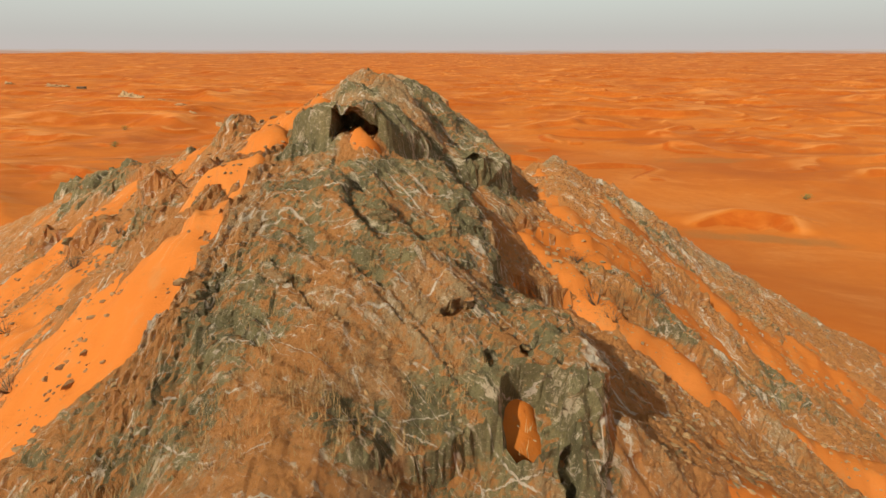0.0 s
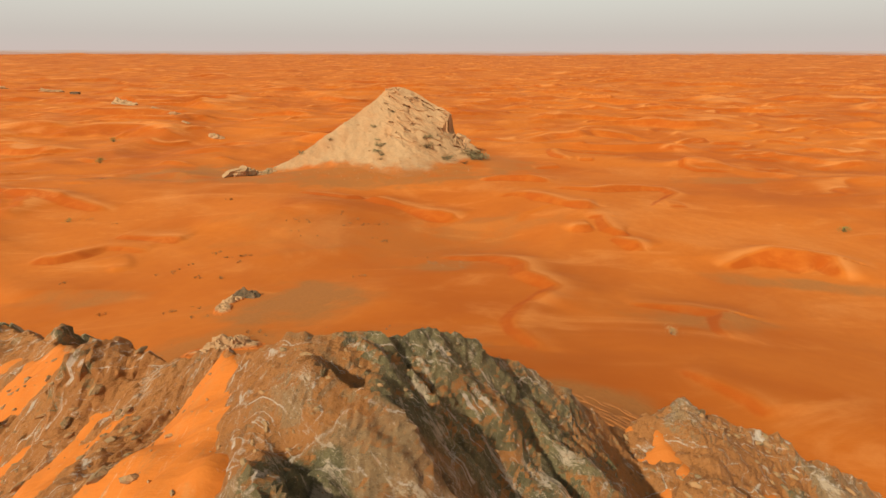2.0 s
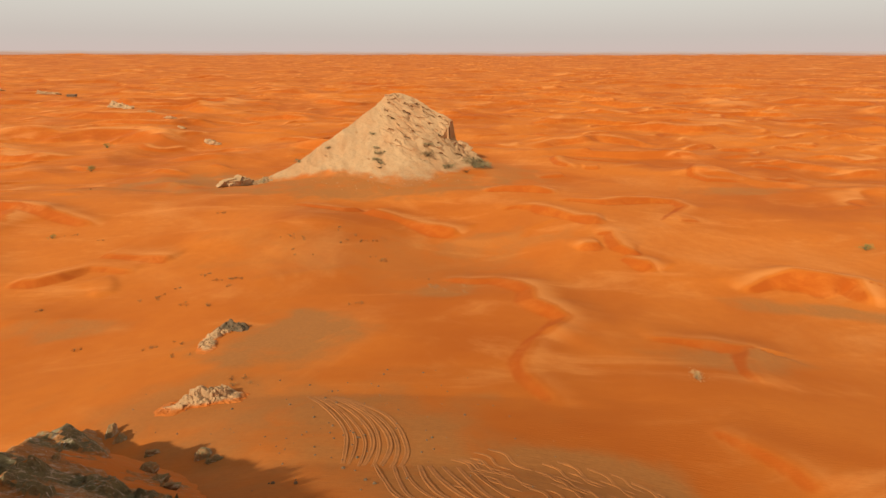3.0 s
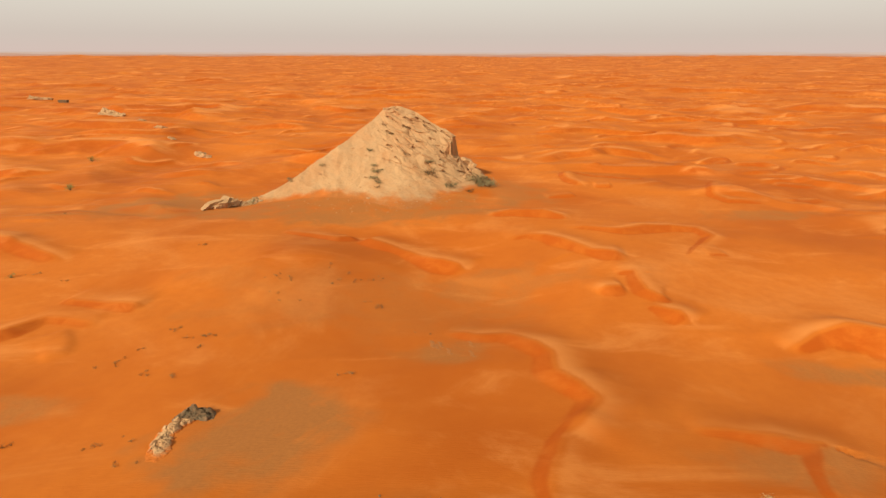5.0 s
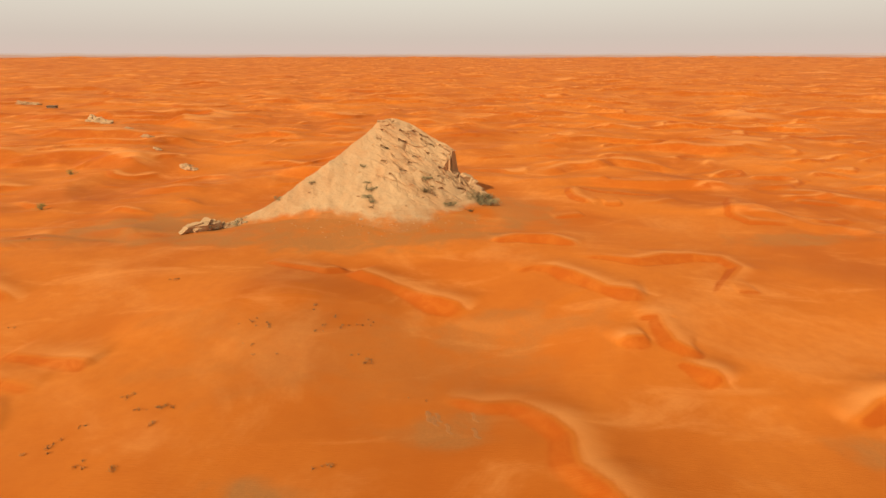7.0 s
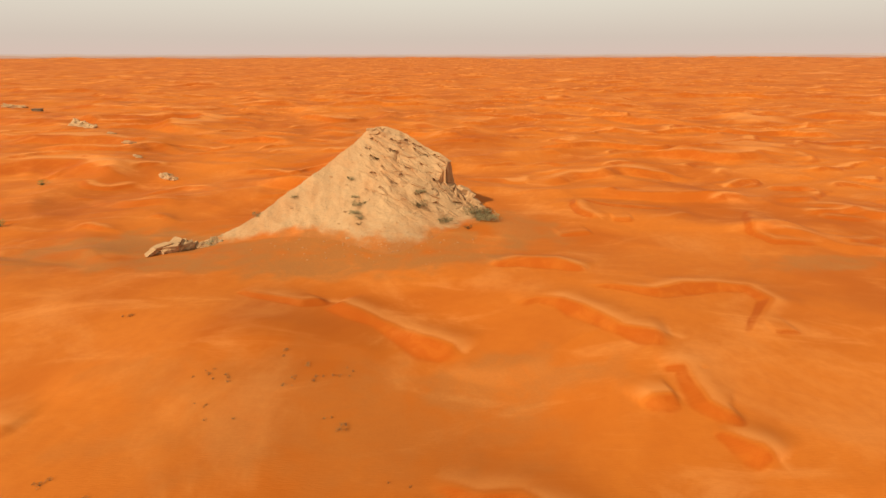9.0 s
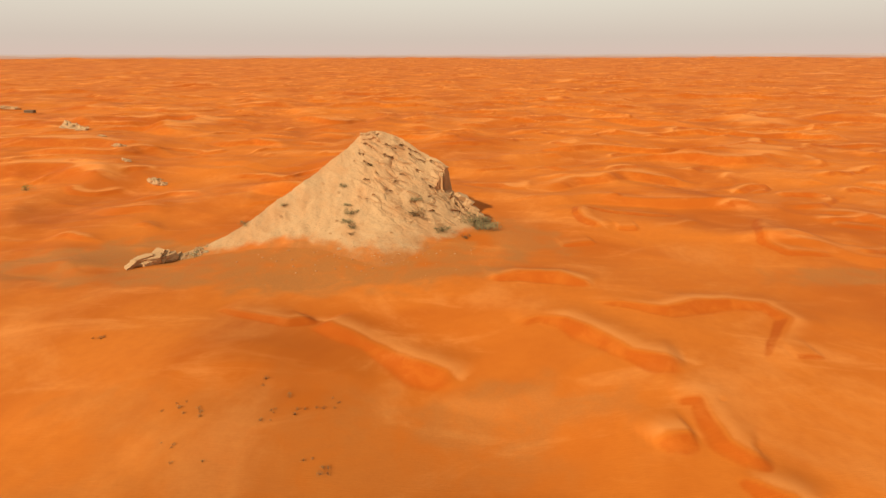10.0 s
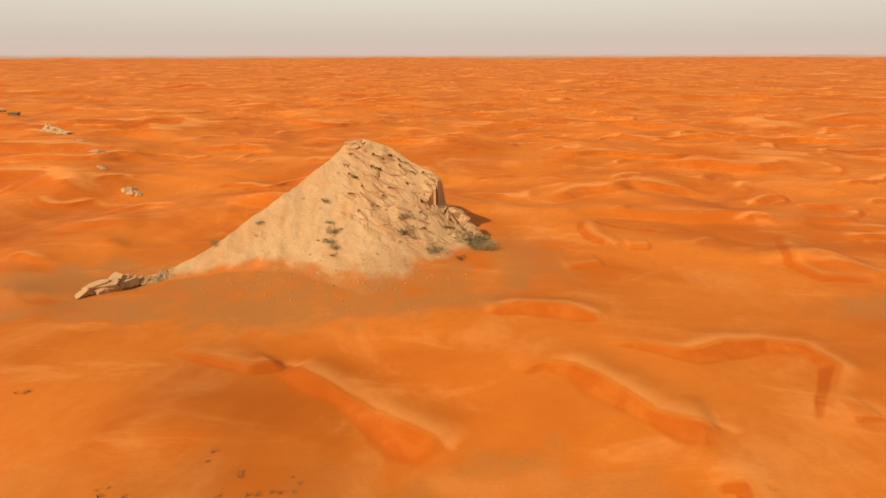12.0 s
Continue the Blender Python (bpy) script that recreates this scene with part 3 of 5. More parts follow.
# ---- dark rock hill ----
CREST = [(-75, 50, 6), (-45, 44.5, 22), (-30, 40.8, 28.9), (-22, 36.3, 31.6), (-16, 32.0, 33.2), (-11, 27.8, 35.3), (-7.6, 26.7, 36.2), (-5.4, 24.5, 37.5), (-4.2, 24.1, 38.2), (-3.3, 24.0, 38.5), (-2.2, 24.2, 38.4), (-1.2, 24.8, 37.9),
         (0.6, 25.9, 36.5), (2.2, 26.0, 35.3), (4.2, 27, 33.5), (6.1, 27.7, 34.0), (8.8, 27.9, 32.5), (14.4, 29.2, 28.8), (20, 28.2, 25.6), (26, 27, 22.4), (36, 26, 17.2), (66, 23, 3)]
SPINE = [(-3.3, 23.4, 37.7), (-3.0, 17.8, 36.8), (-1.3, 13.2, 34.8), (0.8, 10.6, 33.8), (2.2, 8.9, 32.4), (2.6, 6, 29.0), (2.6, -6, 18), (2.6, -40, 2)]
TAIL = [(-16, 31.5, 32.5), (-19.5, 38, 28.8), (-26, 46, 24.6), (-34, 56, 16.5), (-38, 66, 9.0), (-40, 74, 4.0)]


def hill_base(x, y):
    cy, cz = [np.interp(x, [p[0] for p in CREST], [p[i] for p in CREST]) for i in (1, 2)]
    near = cz - 0.34 * (cy - y) - 0.010 * np.clip(cy - y - 20, 0, 99) ** 2
    far = cz - (1.2 + 0.5 * step(-15, -7, x)) * (y - cy)
    sheet_a = np.minimum(near, far)
    d, side, share, high = along(x, y, SPINE)
    east = side > 0
    fall = np.where(east, 0.62 * d, 0.33 * d + 0.55 * np.clip(d - 5.2, 0, 99))
    sheet_b = high - fall - 0.6 * np.clip(y - 22.5, 0, 99)
    d, side, share, high = along(x, y, TAIL)
    sheet_c = high - np.where(side > 0, 0.55, 1.0) * d - 0.5 * np.clip(y - 68, 0, 99)
    return smax(smax(sheet_a, sheet_b, 1.2), sheet_c, 0.8)


def bedding(x, y, z):
    """A coordinate that grows across the rock beds."""
    f = step(-8, -4, x)
    return (-0.75 * x + 0.66 * y) * (1 - f) + (0.60 * x + 0.80 * y) * f + 0.15 * z + 0.7 * fbm(x, y, 6, 3, 101)


def saw(q, period, edge=0.72):
    t = q / period - np.floor(q / period)
    return np.where(t < edge, t / edge, (1 - t) / (1 - edge))


SANDY = [
    # gullies and hollows that hold sand: line, half width, how much
    ([(-12.5, 11.2), (-11.2, 12.7), (-9.7, 13.1), (-8.1, 12.8), (-6.6, 12.0)], 1.3, 0.75),
    ([(-18.6, 18.8), (-19.2, 21.3), (-19.5, 25.0)], 2.0, 0.6),
    ([(-7.4, 14.9), (-6.1, 14.2)], 0.5, 0.6),
    ([(-11, 20.5), (-13.5, 25.8)], 0.6, 0.35),
    ([(-28, 22), (-20, 28.5)], 1.6, 0.4),
    ([(-5.2, 21.4), (-5.6, 20.6)], 0.6, 0.8),
    ([(-6.4, 22), (-7.2, 21.4), (-8.2, 20.9), (-10.8, 22.3), (-12.2, 23.3)], 0.6, 0.4),
    ([(-5.2, 17.8), (-5.9, 18.4), (-6.6, 19.2)], 0.6, 0.7),
    ([(3.6, 18.6), (4.8, 17.4), (6.4, 15.7), (8.0, 15.7), (10.0, 15.3), (13.6, 16.0), (17.9, 15.8)], 0.6, 1.0),
    ([(3.3, 21.5), (4.8, 18.8), (7, 19.6), (8.2, 21)], 1.0, 0.7),
]
SANDY += [
    ([(4.6, 27), (5, 25.5), (5.4, 24.4), (5.2, 22.4)], 0.6, 0.5),
    ([(7.5, 23.2), (10, 24.6), (12.6, 23.2), (15.7, 21.8)], 1.0, 0.6),
    ([(19.7, 23.0), (24, 22)], 1.4, 0.5),
    ([(-15, 37), (-9, 36)], 3.0, 0.8),
    ([(-26, 55), (-17, 49), (-10, 43)], 4.0, 1.0),
    ([(-1.6, 20.6), (-0.6, 19.6)], 0.35, 0.8),
    ([(-3.2, 21.6), (-2.4, 21.0)], 0.3, 0.6),
    ([(-2.75, 17.6), (-2.5, 16.5)], 0.6, 1.55),
    ([(-5.3, 17.9), (-6.2, 16.6), (-7.6, 16.4)], 0.5, 0.7), ([(-19.8, 32.2), (-17, 30.5)], 1.2, 0.6), ([(-12.4, 20.8), (-11, 19.6)], 0.9, 0.6),
]
BARE = [([(5.2, 13.6), (9.5, 13.2), (13, 13.6), (18, 13.0)], 1.7), ([(4.4, 15.2), (5.0, 12.0), (5.6, 9.0)], 1.0)]

DARK = [
    # bare dark rock: line, half width
    ([(-9.5, 8.6), (-7.8, 9.8), (-6.4, 10.4), (-5.5, 11.0), (-4.9, 12)], 0.75),
    ([(-1.6, 12.1), (-0.9, 12.9), (0.0, 13.4)], 0.95),
    ([(-5.1, 17.8), (-4.7, 20)], 0.7),
    ([(-5.0, 17.2), (-3, 17.3), (-1.2, 18.2), (0.2, 19.2)], 0.9),
    ([(-1.2, 24), (0.5, 24.2), (1.6, 23.4), (2.2, 21.4)], 1.9), ([(-3.2, 20.6), (-1.6, 19.6), (0.4, 18.4)], 0.7),
    ([(-2.2, 7.6), (-1.4, 7.7)], 0.45), ([(-50, 63), (-34, 54.5), (-28, 50)], 1.0), ([(-24, 42), (-18.2, 45.2)], 1.2),
    ([(0.5, 16.5), (0.9, 14.4), (1.8, 13.6), (2.6, 12), (3.0, 10), (2.8, 8.0)], 0.75),
]
DARK += [
    ([(6.0, 18.2), (7.2, 17.2), (9.5, 16.9), (13.6, 18.4), (17.6, 19.2), (21, 18.2)], 0.9),
    ([(-27, 35.6), (-20.8, 33)], 1.2), ([(-16.2, 27), (-15, 26.9)], 1.1), ([(-24.5, 28), (-23.5, 28.4)], 1.0),
    ([(-19, 26), (-18.4, 25.6)], 0.8), ([(-7.4, 15.8), (-6.9, 14.6)], 0.35),
    ([(-12.6, 26.9), (-10.4, 27.2)], 0.9), ([(-7.8, 18.6), (-7, 18.2)], 0.8), ([(-9.6, 16.6), (-8.8, 16.2)], 0.6), ([(-13.4, 20.6), (-12.2, 20.3)], 0.8),
    ([(9, 25.8), (12, 24.9), (17, 23.6)], 0.5),
]
DARK += [
    ([(-6.8, 9.2), (-5.6, 9.6), (-4.4, 10.6)], 1.1), ([(-3.6, 13.0), (-2.2, 13.2), (-0.8, 13.6)], 1.0), ([(-7.4, 7.6), (-5.2, 7.9)], 0.7),
]

VEINS = [
    [(-5.4, 11.2), (-4.8, 11.0), (-4.0, 10.9), (-3.2, 10.6), (-1.8, 10.4), (-1.2, 10.5), (-0.1, 11.1)],
    [(-2.9, 11.2), (-2.3, 11.0), (-1.9, 10.9), (-1.4, 10.9)], [(-4.9, 12.0), (-4.7, 11.6), (-4.6, 11.1)],
    [(-9.3, 9.1), (-8.7, 9.0), (-7.5, 8.3), (-6.6, 8.2)], [(-8.3, 10.4), (-7.3, 9.8), (-6.6, 9.0), (-6.8, 8.5)],
    [(-6.2, 8.9), (-5.5, 8.9), (-4.5, 8.6), (-3.9, 8.4)], [(-5.2, 9.5), (-4.3, 9.5), (-3.6, 9.7), (-2.6, 9.4)],
    [(-3.1, 11.2), (-3.0, 11.0), (-2.9, 10.7)], [(-3.9, 11.4), (-4.0, 10.9), (-3.7, 10.6)], [(-4.0, 14.1), (-3.4, 13.95), (-2.9, 13.9)],
]
VEINS += [
    [(1.0, 13.9), (1.7, 13.1), (2.3, 12.2), (2.7, 11.2)], [(3.3, 9.9), (3.5, 9.0), (3.2, 8.2)], [(3.9, 11.0), (4.2, 9.8), (4.0, 8.6)],
    [(-1.7, 18.9), (-1.2, 18.7), (-0.5, 18.3), (0.4, 17.6)], [(-0.7, 20.2), (0.1, 20.0), (0.9, 19.4), (1.7, 19.0)], [(0.1, 23.9), (0.8, 22.8)],
    [(-3.7, 17.0), (-3.3, 17.1), (-2.8, 17.2), (-2.1, 17.1)], [(-3.6, 19.9), (-2.9, 19.5), (-2.0, 18.8), (-1.3, 18.2)],
    [(-4.6, 22), (-4.4, 20.8), (-4.4, 20.1)], [(-3.2, 22.1), (-3.0, 22.9)], [(-2.6, 22.6), (-1.2, 21.6), (0.2, 20.8)],
]
VEINS += [
    [(4.0, 22.4), (4.9, 21.9), (4.9, 20.6)], [(4.7, 25.8), (4.9, 23.4), (4.6, 22.4)], [(7.2, 27.8), (11, 26.7), (14.4, 25.9), (19, 25.4)],
    [(6.2, 25), (8.2, 23.2), (11, 21)], [(7.5, 22), (9.6, 20), (12, 18.4)], [(8.8, 26.6), (11.5, 24.7), (15, 22.4)],
    [(-17, 29), (-14.8, 27.2), (-13.6, 25.7)], [(-12.2, 23.3), (-10.8, 21.5), (-9.6, 20.2)], [(-8.3, 17.9), (-7.8, 17.6), (-6.8, 17.6)], [(-21.6, 32.2), (-20.2, 31.8)],
]
VEINS += [
    [(6.6, 28.4), (9, 27.6), (12.6, 26.9), (17, 26.3)], [(8, 27.2), (12, 25.9), (16, 25.1), (21, 24.6)], [(10.5, 27.1), (15, 26.1), (22, 25.5)], [(7, 26.4), (9.5, 25.2), (12, 24)], [(9, 21.8), (12, 20), (15, 18.6)],
    [(-10.5, 25.5), (-8.5, 23.4), (-7.8, 22)], [(-13.8, 18), (-12.4, 16.4), (-11, 15.6)],
]


PALE_BANDS = [
    # broken pale ledges: line, half width
    ([(6.6, 27.6), (9, 27.8), (14.4, 28.8), (20, 27.8), (26, 26.6)], 0.22), ([(4.6, 22.6), (5.0, 21.2), (4.7, 20.2), (5.2, 18.8)], 0.05),
    ([(-12.4, 23.8), (-11.8, 22.6), (-11.9, 21.6)], 0.06), ([(3.4, 9.2), (3.6, 8.2), (3.5, 7.4)], 0.10), ([(-9.2, 8.6), (-8.2, 7.9), (-7.0, 7.6)], 0.06),
]


OLIVE = [
    # olive-stained but dusty rock: line, half width
    ([(0.5, 8.2), (1.4, 9.2), (2.2, 10.6), (2.4, 12)], 1.2), ([(-7.6, 8.4), (-6.0, 8.9), (-4.8, 10.0)], 1.5), ([(-3.4, 12.4), (-2.0, 12.6), (-0.6, 13.2)], 1.3), ([(-4.2, 14.6), (-2.6, 15.2), (-1.0, 16.4)], 0.9),
]


def dark_share(x, y, lines=DARK):
    total = np.zeros(np.shape(x))
    wx, wy = x + 0.7 * fbm(x, y, 1.8, 3, 301), y + 0.7 * fbm(x, y, 1.8, 3, 305)
    for line, wide in lines:
        lx, ly = [p[0] for p in line], [p[1] for p in line]
        near = (x > min(lx) - wide * 2.5) & (x < max(lx) + wide * 2.5) & (y > min(ly) - wide * 2.5) & (y < max(ly) + wide * 2.5)
        if near.any():
            d, _, _, _ = along(wx[near], wy[near], line)
            total[near] = np.maximum(total[near], step(1.35, 0.6, d / wide))
    return total


def vein_gap(x, y):
    gap = np.full(np.shape(x), 0.6)
    wx, wy = x + 0.16 * fbm(x, y, 0.9, 3, 311), y + 0.16 * fbm(x, y, 0.9, 3, 315)
    for line in VEINS:
        lx, ly = [p[0] for p in line], [p[1] for p in line]
        near = (x > min(lx) - 1) & (x < max(lx) + 1) & (y > min(ly) - 1) & (y < max(ly) + 1)
        if near.any():
            gap[near] = np.minimum(gap[near], along(wx[near], wy[near], line)[0])
    wx, wy = x + 0.5 * fbm(x, y, 1.1, 4, 341), y + 0.5 * fbm(x, y, 1.1, 4, 345)
    for line, wide in PALE_BANDS:
        lx, ly = [p[0] for p in line], [p[1] for p in line]
        near = (x > min(lx) - 2) & (x < max(lx) + 2) & (y > min(ly) - 2) & (y < max(ly) + 2)
        if near.any():
            gap[near] = np.minimum(gap[near], np.clip(along(wx[near], wy[near], line)[0] - wide, 0, 1) + 0.45 * np.abs(fbm(x[near], y[near], 0.7, 3, 351)))
    return gap


def sand_share(x, y):
    total = np.zeros(np.shape(x))
    for line, wide, much in SANDY:
        d, _, _, _ = along(x, y, line)
        total = np.maximum(total, much * step(1.7, 0.4, d / wide + 0.5 * fbm(x, y, 2.2, 2, 165)))
    for line, wide in BARE:
        total = total - 0.8 * step(1.5, 0.7, along(x, y, line)[0] / wide + 0.4 * fbm(x, y, 2.2, 2, 169))
    return total


SCARPS = [
    # edge line, height, side that drops (plus: left of the line), width behind
    ([(-5.5, 19.4), (-4.9, 17.7), (-3.8, 17.1), (-2.0, 17.15), (-1.1, 18.2), (-0.4, 19.6)], 0.85, -1, 3.6),
    ([(-0.4, 19.7), (1.2, 19.9), (2.6, 21), (3.1, 23), (2.5, 25.4)], 1.0, -1, 2.8),
    ([(2.9, 7.6), (3.5, 9.6), (3.7, 11.5), (2.8, 13.6)], 1.1, -1, 2.4),
    ([(1.0, 12.4), (1.5, 14.5), (0.9, 16.5), (0.1, 18.6)], 0.95, -1, 2.8),
    ([(-2.9, 15.6), (-2.8, 13.2), (-1.6, 12.0), (0.2, 11.9)], 0.45, 1, 2.5),
    ([(-6.2, 17.5), (-6.0, 13.5), (-6.6, 11), (-8.8, 9.5), (-12, 8.8)], 0.65, -1, 3.2),
    ([(4.6, 17.6), (8, 16.6), (11, 15.2), (15, 13)], 0.9, -1, 2.6),
]
SCARPS += [
    ([(-3.9, 23.2), (-1.6, 21.4), (0.4, 19.9)], 0.55, 1, 1.5),
    ([(0.2, 24.6), (1.2, 23), (1.9, 21.4)], 0.5, 1, 1.3),
    ([(-4.3, 21.5), (-2.4, 19.6), (-1.0, 18.4)], 0.6, 1, 1.2),
    ([(4.5, 25.5), (8.5, 22.6), (13, 20.2), (19, 17)], 0.7, 1, 2.2),
    ([(8, 29.2), (12.5, 26.6), (19, 24.2), (27, 22)], 0.7, 1, 2.0),
    ([(-11.8, 27.0), (-10.9, 26.6), (-9.6, 27.2)], 0.45, -1, 1.6),
    ([(-17.2, 27.3), (-16, 26.7), (-14.8, 27.4)], 0.8, -1, 2.0),
    ([(-24, 32), (-21, 32.4), (-17.5, 31.2)], 0.8, -1, 2.0),
    ([(-13.5, 21), (-11.6, 20.2), (-9.8, 21)], 0.6, -1, 1.8),
]
SCARPS += [
    ([(-9.2, 18), (-8.2, 16.8), (-7.4, 17.4)], 0.5, -1, 1.6),
    ([(-21, 26), (-19, 25), (-17, 26)], 0.7, -1, 1.8),
    ([(-26, 29), (-24, 28), (-22, 29)], 0.7, -1, 2.0),
]


def scarps(x, y):
    up, crag = np.zeros_like(x), np.zeros_like(x)
    wx, wy = x + 0.45 * fbm(x, y, 2.6, 2, 171), y + 0.45 * fbm(x, y, 2.6, 2, 175)
    for line, high, way, back in SCARPS:
        lx, ly = [p[0] for p in line], [p[1] for p in line]
        near = (x > min(lx) - back - 1) & (x < max(lx) + back + 1) & (y > min(ly) - back - 1) & (y < max(ly) + back + 1)
        if not near.any():
            continue
        d, side, share, _ = along(wx[near], wy[near], line)
        taper = np.clip(np.sin(np.pi * np.clip(share, 0.03, 0.97)) * 1.6, 0, 1)
        out = side * way > 0
        prof = np.where(out, 1 - step(0.0, 0.32 + 0.6 * (1 - taper), d), 1 - step(0, back, d))
        up[near] = np.maximum(up[near], high * taper * prof)
        crag[near] = np.maximum(crag[near], taper * (1 - step(0.5 * back, back + 1, d)))
    return up, crag


CRAGS = [
    # knobs of dark rock: x, y, radius, height
    (-19.6, 43.8, 1.5, 1.0), (-18.0, 45.0, 1.1, 0.8), (-22.8, 42.7, 1.5, 0.8), (-15.4, 43.8, 1.2, 1.2), (-28, 52.5, 2.0, 1.2), (-25.6, 36.2, 1.6, 1.0), (-32, 55.5, 1.8, 1.0), (-36, 60, 2.0, 1.0),
    (-11.3, 27.1, 1.0, 0.55), (-22.5, 34.8, 1.6, 0.9), (-17.4, 37.5, 1.6, 1.0), (-13.2, 33.2, 0.9, 0.7), (-15.6, 33.2, 1.1, 0.8), (-15.8, 41.0, 1.5, 1.1), (-20.5, 40.5, 1.1, 0.9), (-12.0, 43.0, 1.0, 0.8),
    (-9.6, 33.5, 0.9, 0.6), (-5, 33, 1.0, 0.6), (-24.6, 39.6, 1.3, 0.9), (-30, 41, 1.6, 0.9), (-10.6, 39.5, 1.0, 0.7),
]
CRAGS += [
    (-9.3, 16.3, 0.7, 0.35), (-12.8, 20.4, 0.9, 0.4), (-15.6, 27.0, 1.2, 0.45), (-18.8, 25.8, 0.9, 0.4), (-23.9, 28.3, 1.2, 0.5), (-11, 17.6, 0.5, 0.3), (-14.6, 22.6, 0.6, 0.3), (-16.8, 15.8, 0.6, 0.35),
]


def crags(x, y):
    up, dark = np.zeros(np.shape(x)), np.zeros(np.shape(x))
    for cx, cy, r, h in CRAGS:
        near = (np.abs(x - cx) < 1.8 * r) & (np.abs(y - cy) < 1.8 * r)
        if near.any():
            px, py = x[near], y[near]
            d = np.hypot(px - cx + 0.5 * r * fbm(px, py, r, 3, 321), (py - cy) * 1.2 + 0.5 * r * fbm(px, py, r, 3, 325)) / r
            cell, _ = blocks(px, py, 0.45 * r, 331)
            up[near] = np.maximum(up[near], h * step(1.0, 0.45, d) * (0.8 + 0.5 * cell))
            dark[near] = np.maximum(dark[near], step(1.15, 0.8, d))
    return up, dark


def hill_z(x, y):
    base = hill_base(x, y)
    q = bedding(x, y, base)
    up, crag = scarps(x, y)
    knob, bare = crags(x, y)
    up, dark = up + knob, np.maximum(dark_share(x, y), bare)
    flank = step(-6, -9, x) + step(3, 6, x)
    rough = 0.06 + 0.20 * crag + 0.14 * dark + 0.12 * flank + 0.12 * step(-0.05, 0.35, fbm(x, y, 7, 2, 111))
    rock = base - 0.25 + up + rough * (0.70 * (saw(q + 0.5 * fbm(x, y, 2, 2, 113), 2.6, 0.86) - 0.45) + 0.40 * (saw(q + 0.4, 0.93, 0.8) - 0.5))
    rock = rock + 0.08 * (saw(q, 0.37, 0.75) - 0.5) * step(-0.2, 0.3, fbm(x, y, 3, 2, 117)) + 0.14 * dark * (0.3 + flank)
    f = step(-8, -4, x)
    u = (0.80 * x - 0.60 * y) * f + (0.66 * x + 0.75 * y) * (1 - f)
    v = q + 0.3 * fbm(x, y, 1.6, 3, 119)
    big, crack = blocks(u * 0.5, v, 1.5, 181)
    small, fine = blocks(u * 0.6 + 0.2 * big, v, 0.5, 182)
    amp = 0.18 + 0.20 * crag + 0.26 * dark + 0.06 * flank + 0.15 * step(-0.1, 0.3, fbm(x, y, 6, 2, 123))
    rock = rock + amp * (0.34 * big - 0.08 * crack + 0.15 * small - 0.05 * fine) + 0.30 * fbm(x, y, 3.4, 3, 121) + 0.12 * fbm(x, y, 0.7, 4, 135, 0.72) + 0.05 * ridged(x, y, 0.9, 3, 139) + 0.07 * flank * ridged(x, y, 0.5, 2, 143)
    return base, q, rock, dark, u


CAVES = [
    # mouth x, y, half width, half depth in plan, push inwards, push down
    (-2.85, 16.82, 0.75, 0.20, 2.2, 0.22),
    (1.95, 8.75, 0.80, 0.60, 0.3, 1.25),
    (0.45, 10.45, 0.50, 0.22, 0.45, 0.35),
    (1.15, 19.95, 0.34, 0.26, 0.6, 0.1),
    (-0.55, 12.4, 0.22, 0.20, 0.12, 0.30),
    (1.05, 9.55, 0.16, 0.16, 0.25, 0.25),
    (1.85, 9.75, 0.12, 0.16, 0.2, 0.22),
    (2.55, 8.1, 0.22, 0.5, 0.1, 0.7),
]

hx = axis([(-76, 2.0), (-32, 0.22), (-14, 0.10), (-8, 0.08), (6, 0.08), (14, 0.11), (34, 0.4), (66, 2.0)])
hy = axis([(-40, 2.0), (0, 0.5), (6, 0.085), (14, 0.085), (24, 0.10), (32, 0.13), (48, 0.3), (82, 1.2)])
HX, HY = np.meshgrid(hx, hy)
HB, HQ, HZ, HD, HU = hill_z(HX, HY)
RX, RY, RZ = HX.copy(), HY.copy(), HZ.copy()
for mx, my, mw, mh, inward, down in CAVES:
    far = np.hypot((HX - mx) / mw, (HY - my) / mh) + 0.16 * fbm(HX, HY, 0.5, 2, 151)
    pit = step(1.06, 0.80, far)
    brow = step(1.1, 0.4, np.hypot((HX - mx) / (mw * 1.3), (HY - my - mh - 0.25) / 0.4)) if inward > 1 else 0
    RY = RY + pit * inward - 0.25 * brow
    RZ = RZ - pit * down
wall = np.hypot(*np.gradient(HZ, hy, hx))
wall = step(0.9, 2.2, wall) * (1 - 0.8 * step(2.6, 1.4, np.hypot(HX + 3.0, HY - 17.3)))
RX = RX + 0.09 * wall * fbm(RY * 0.8 + RZ, RZ * 1.6, 0.6, 3, 401)
wb, _ = blocks(RX + 0.5 * RY, RZ * 1.7, 0.6, 191)
RY = RY + 0.10 * wall * wb
RX = RX + 0.14 * wall * blocks(RY + 0.4 * RX, RZ * 1.7, 0.6, 192)[0]
RY = RY + 0.16 * wall * fbm(RX, RZ * 1.6, 0.6, 4, 405, 0.6)


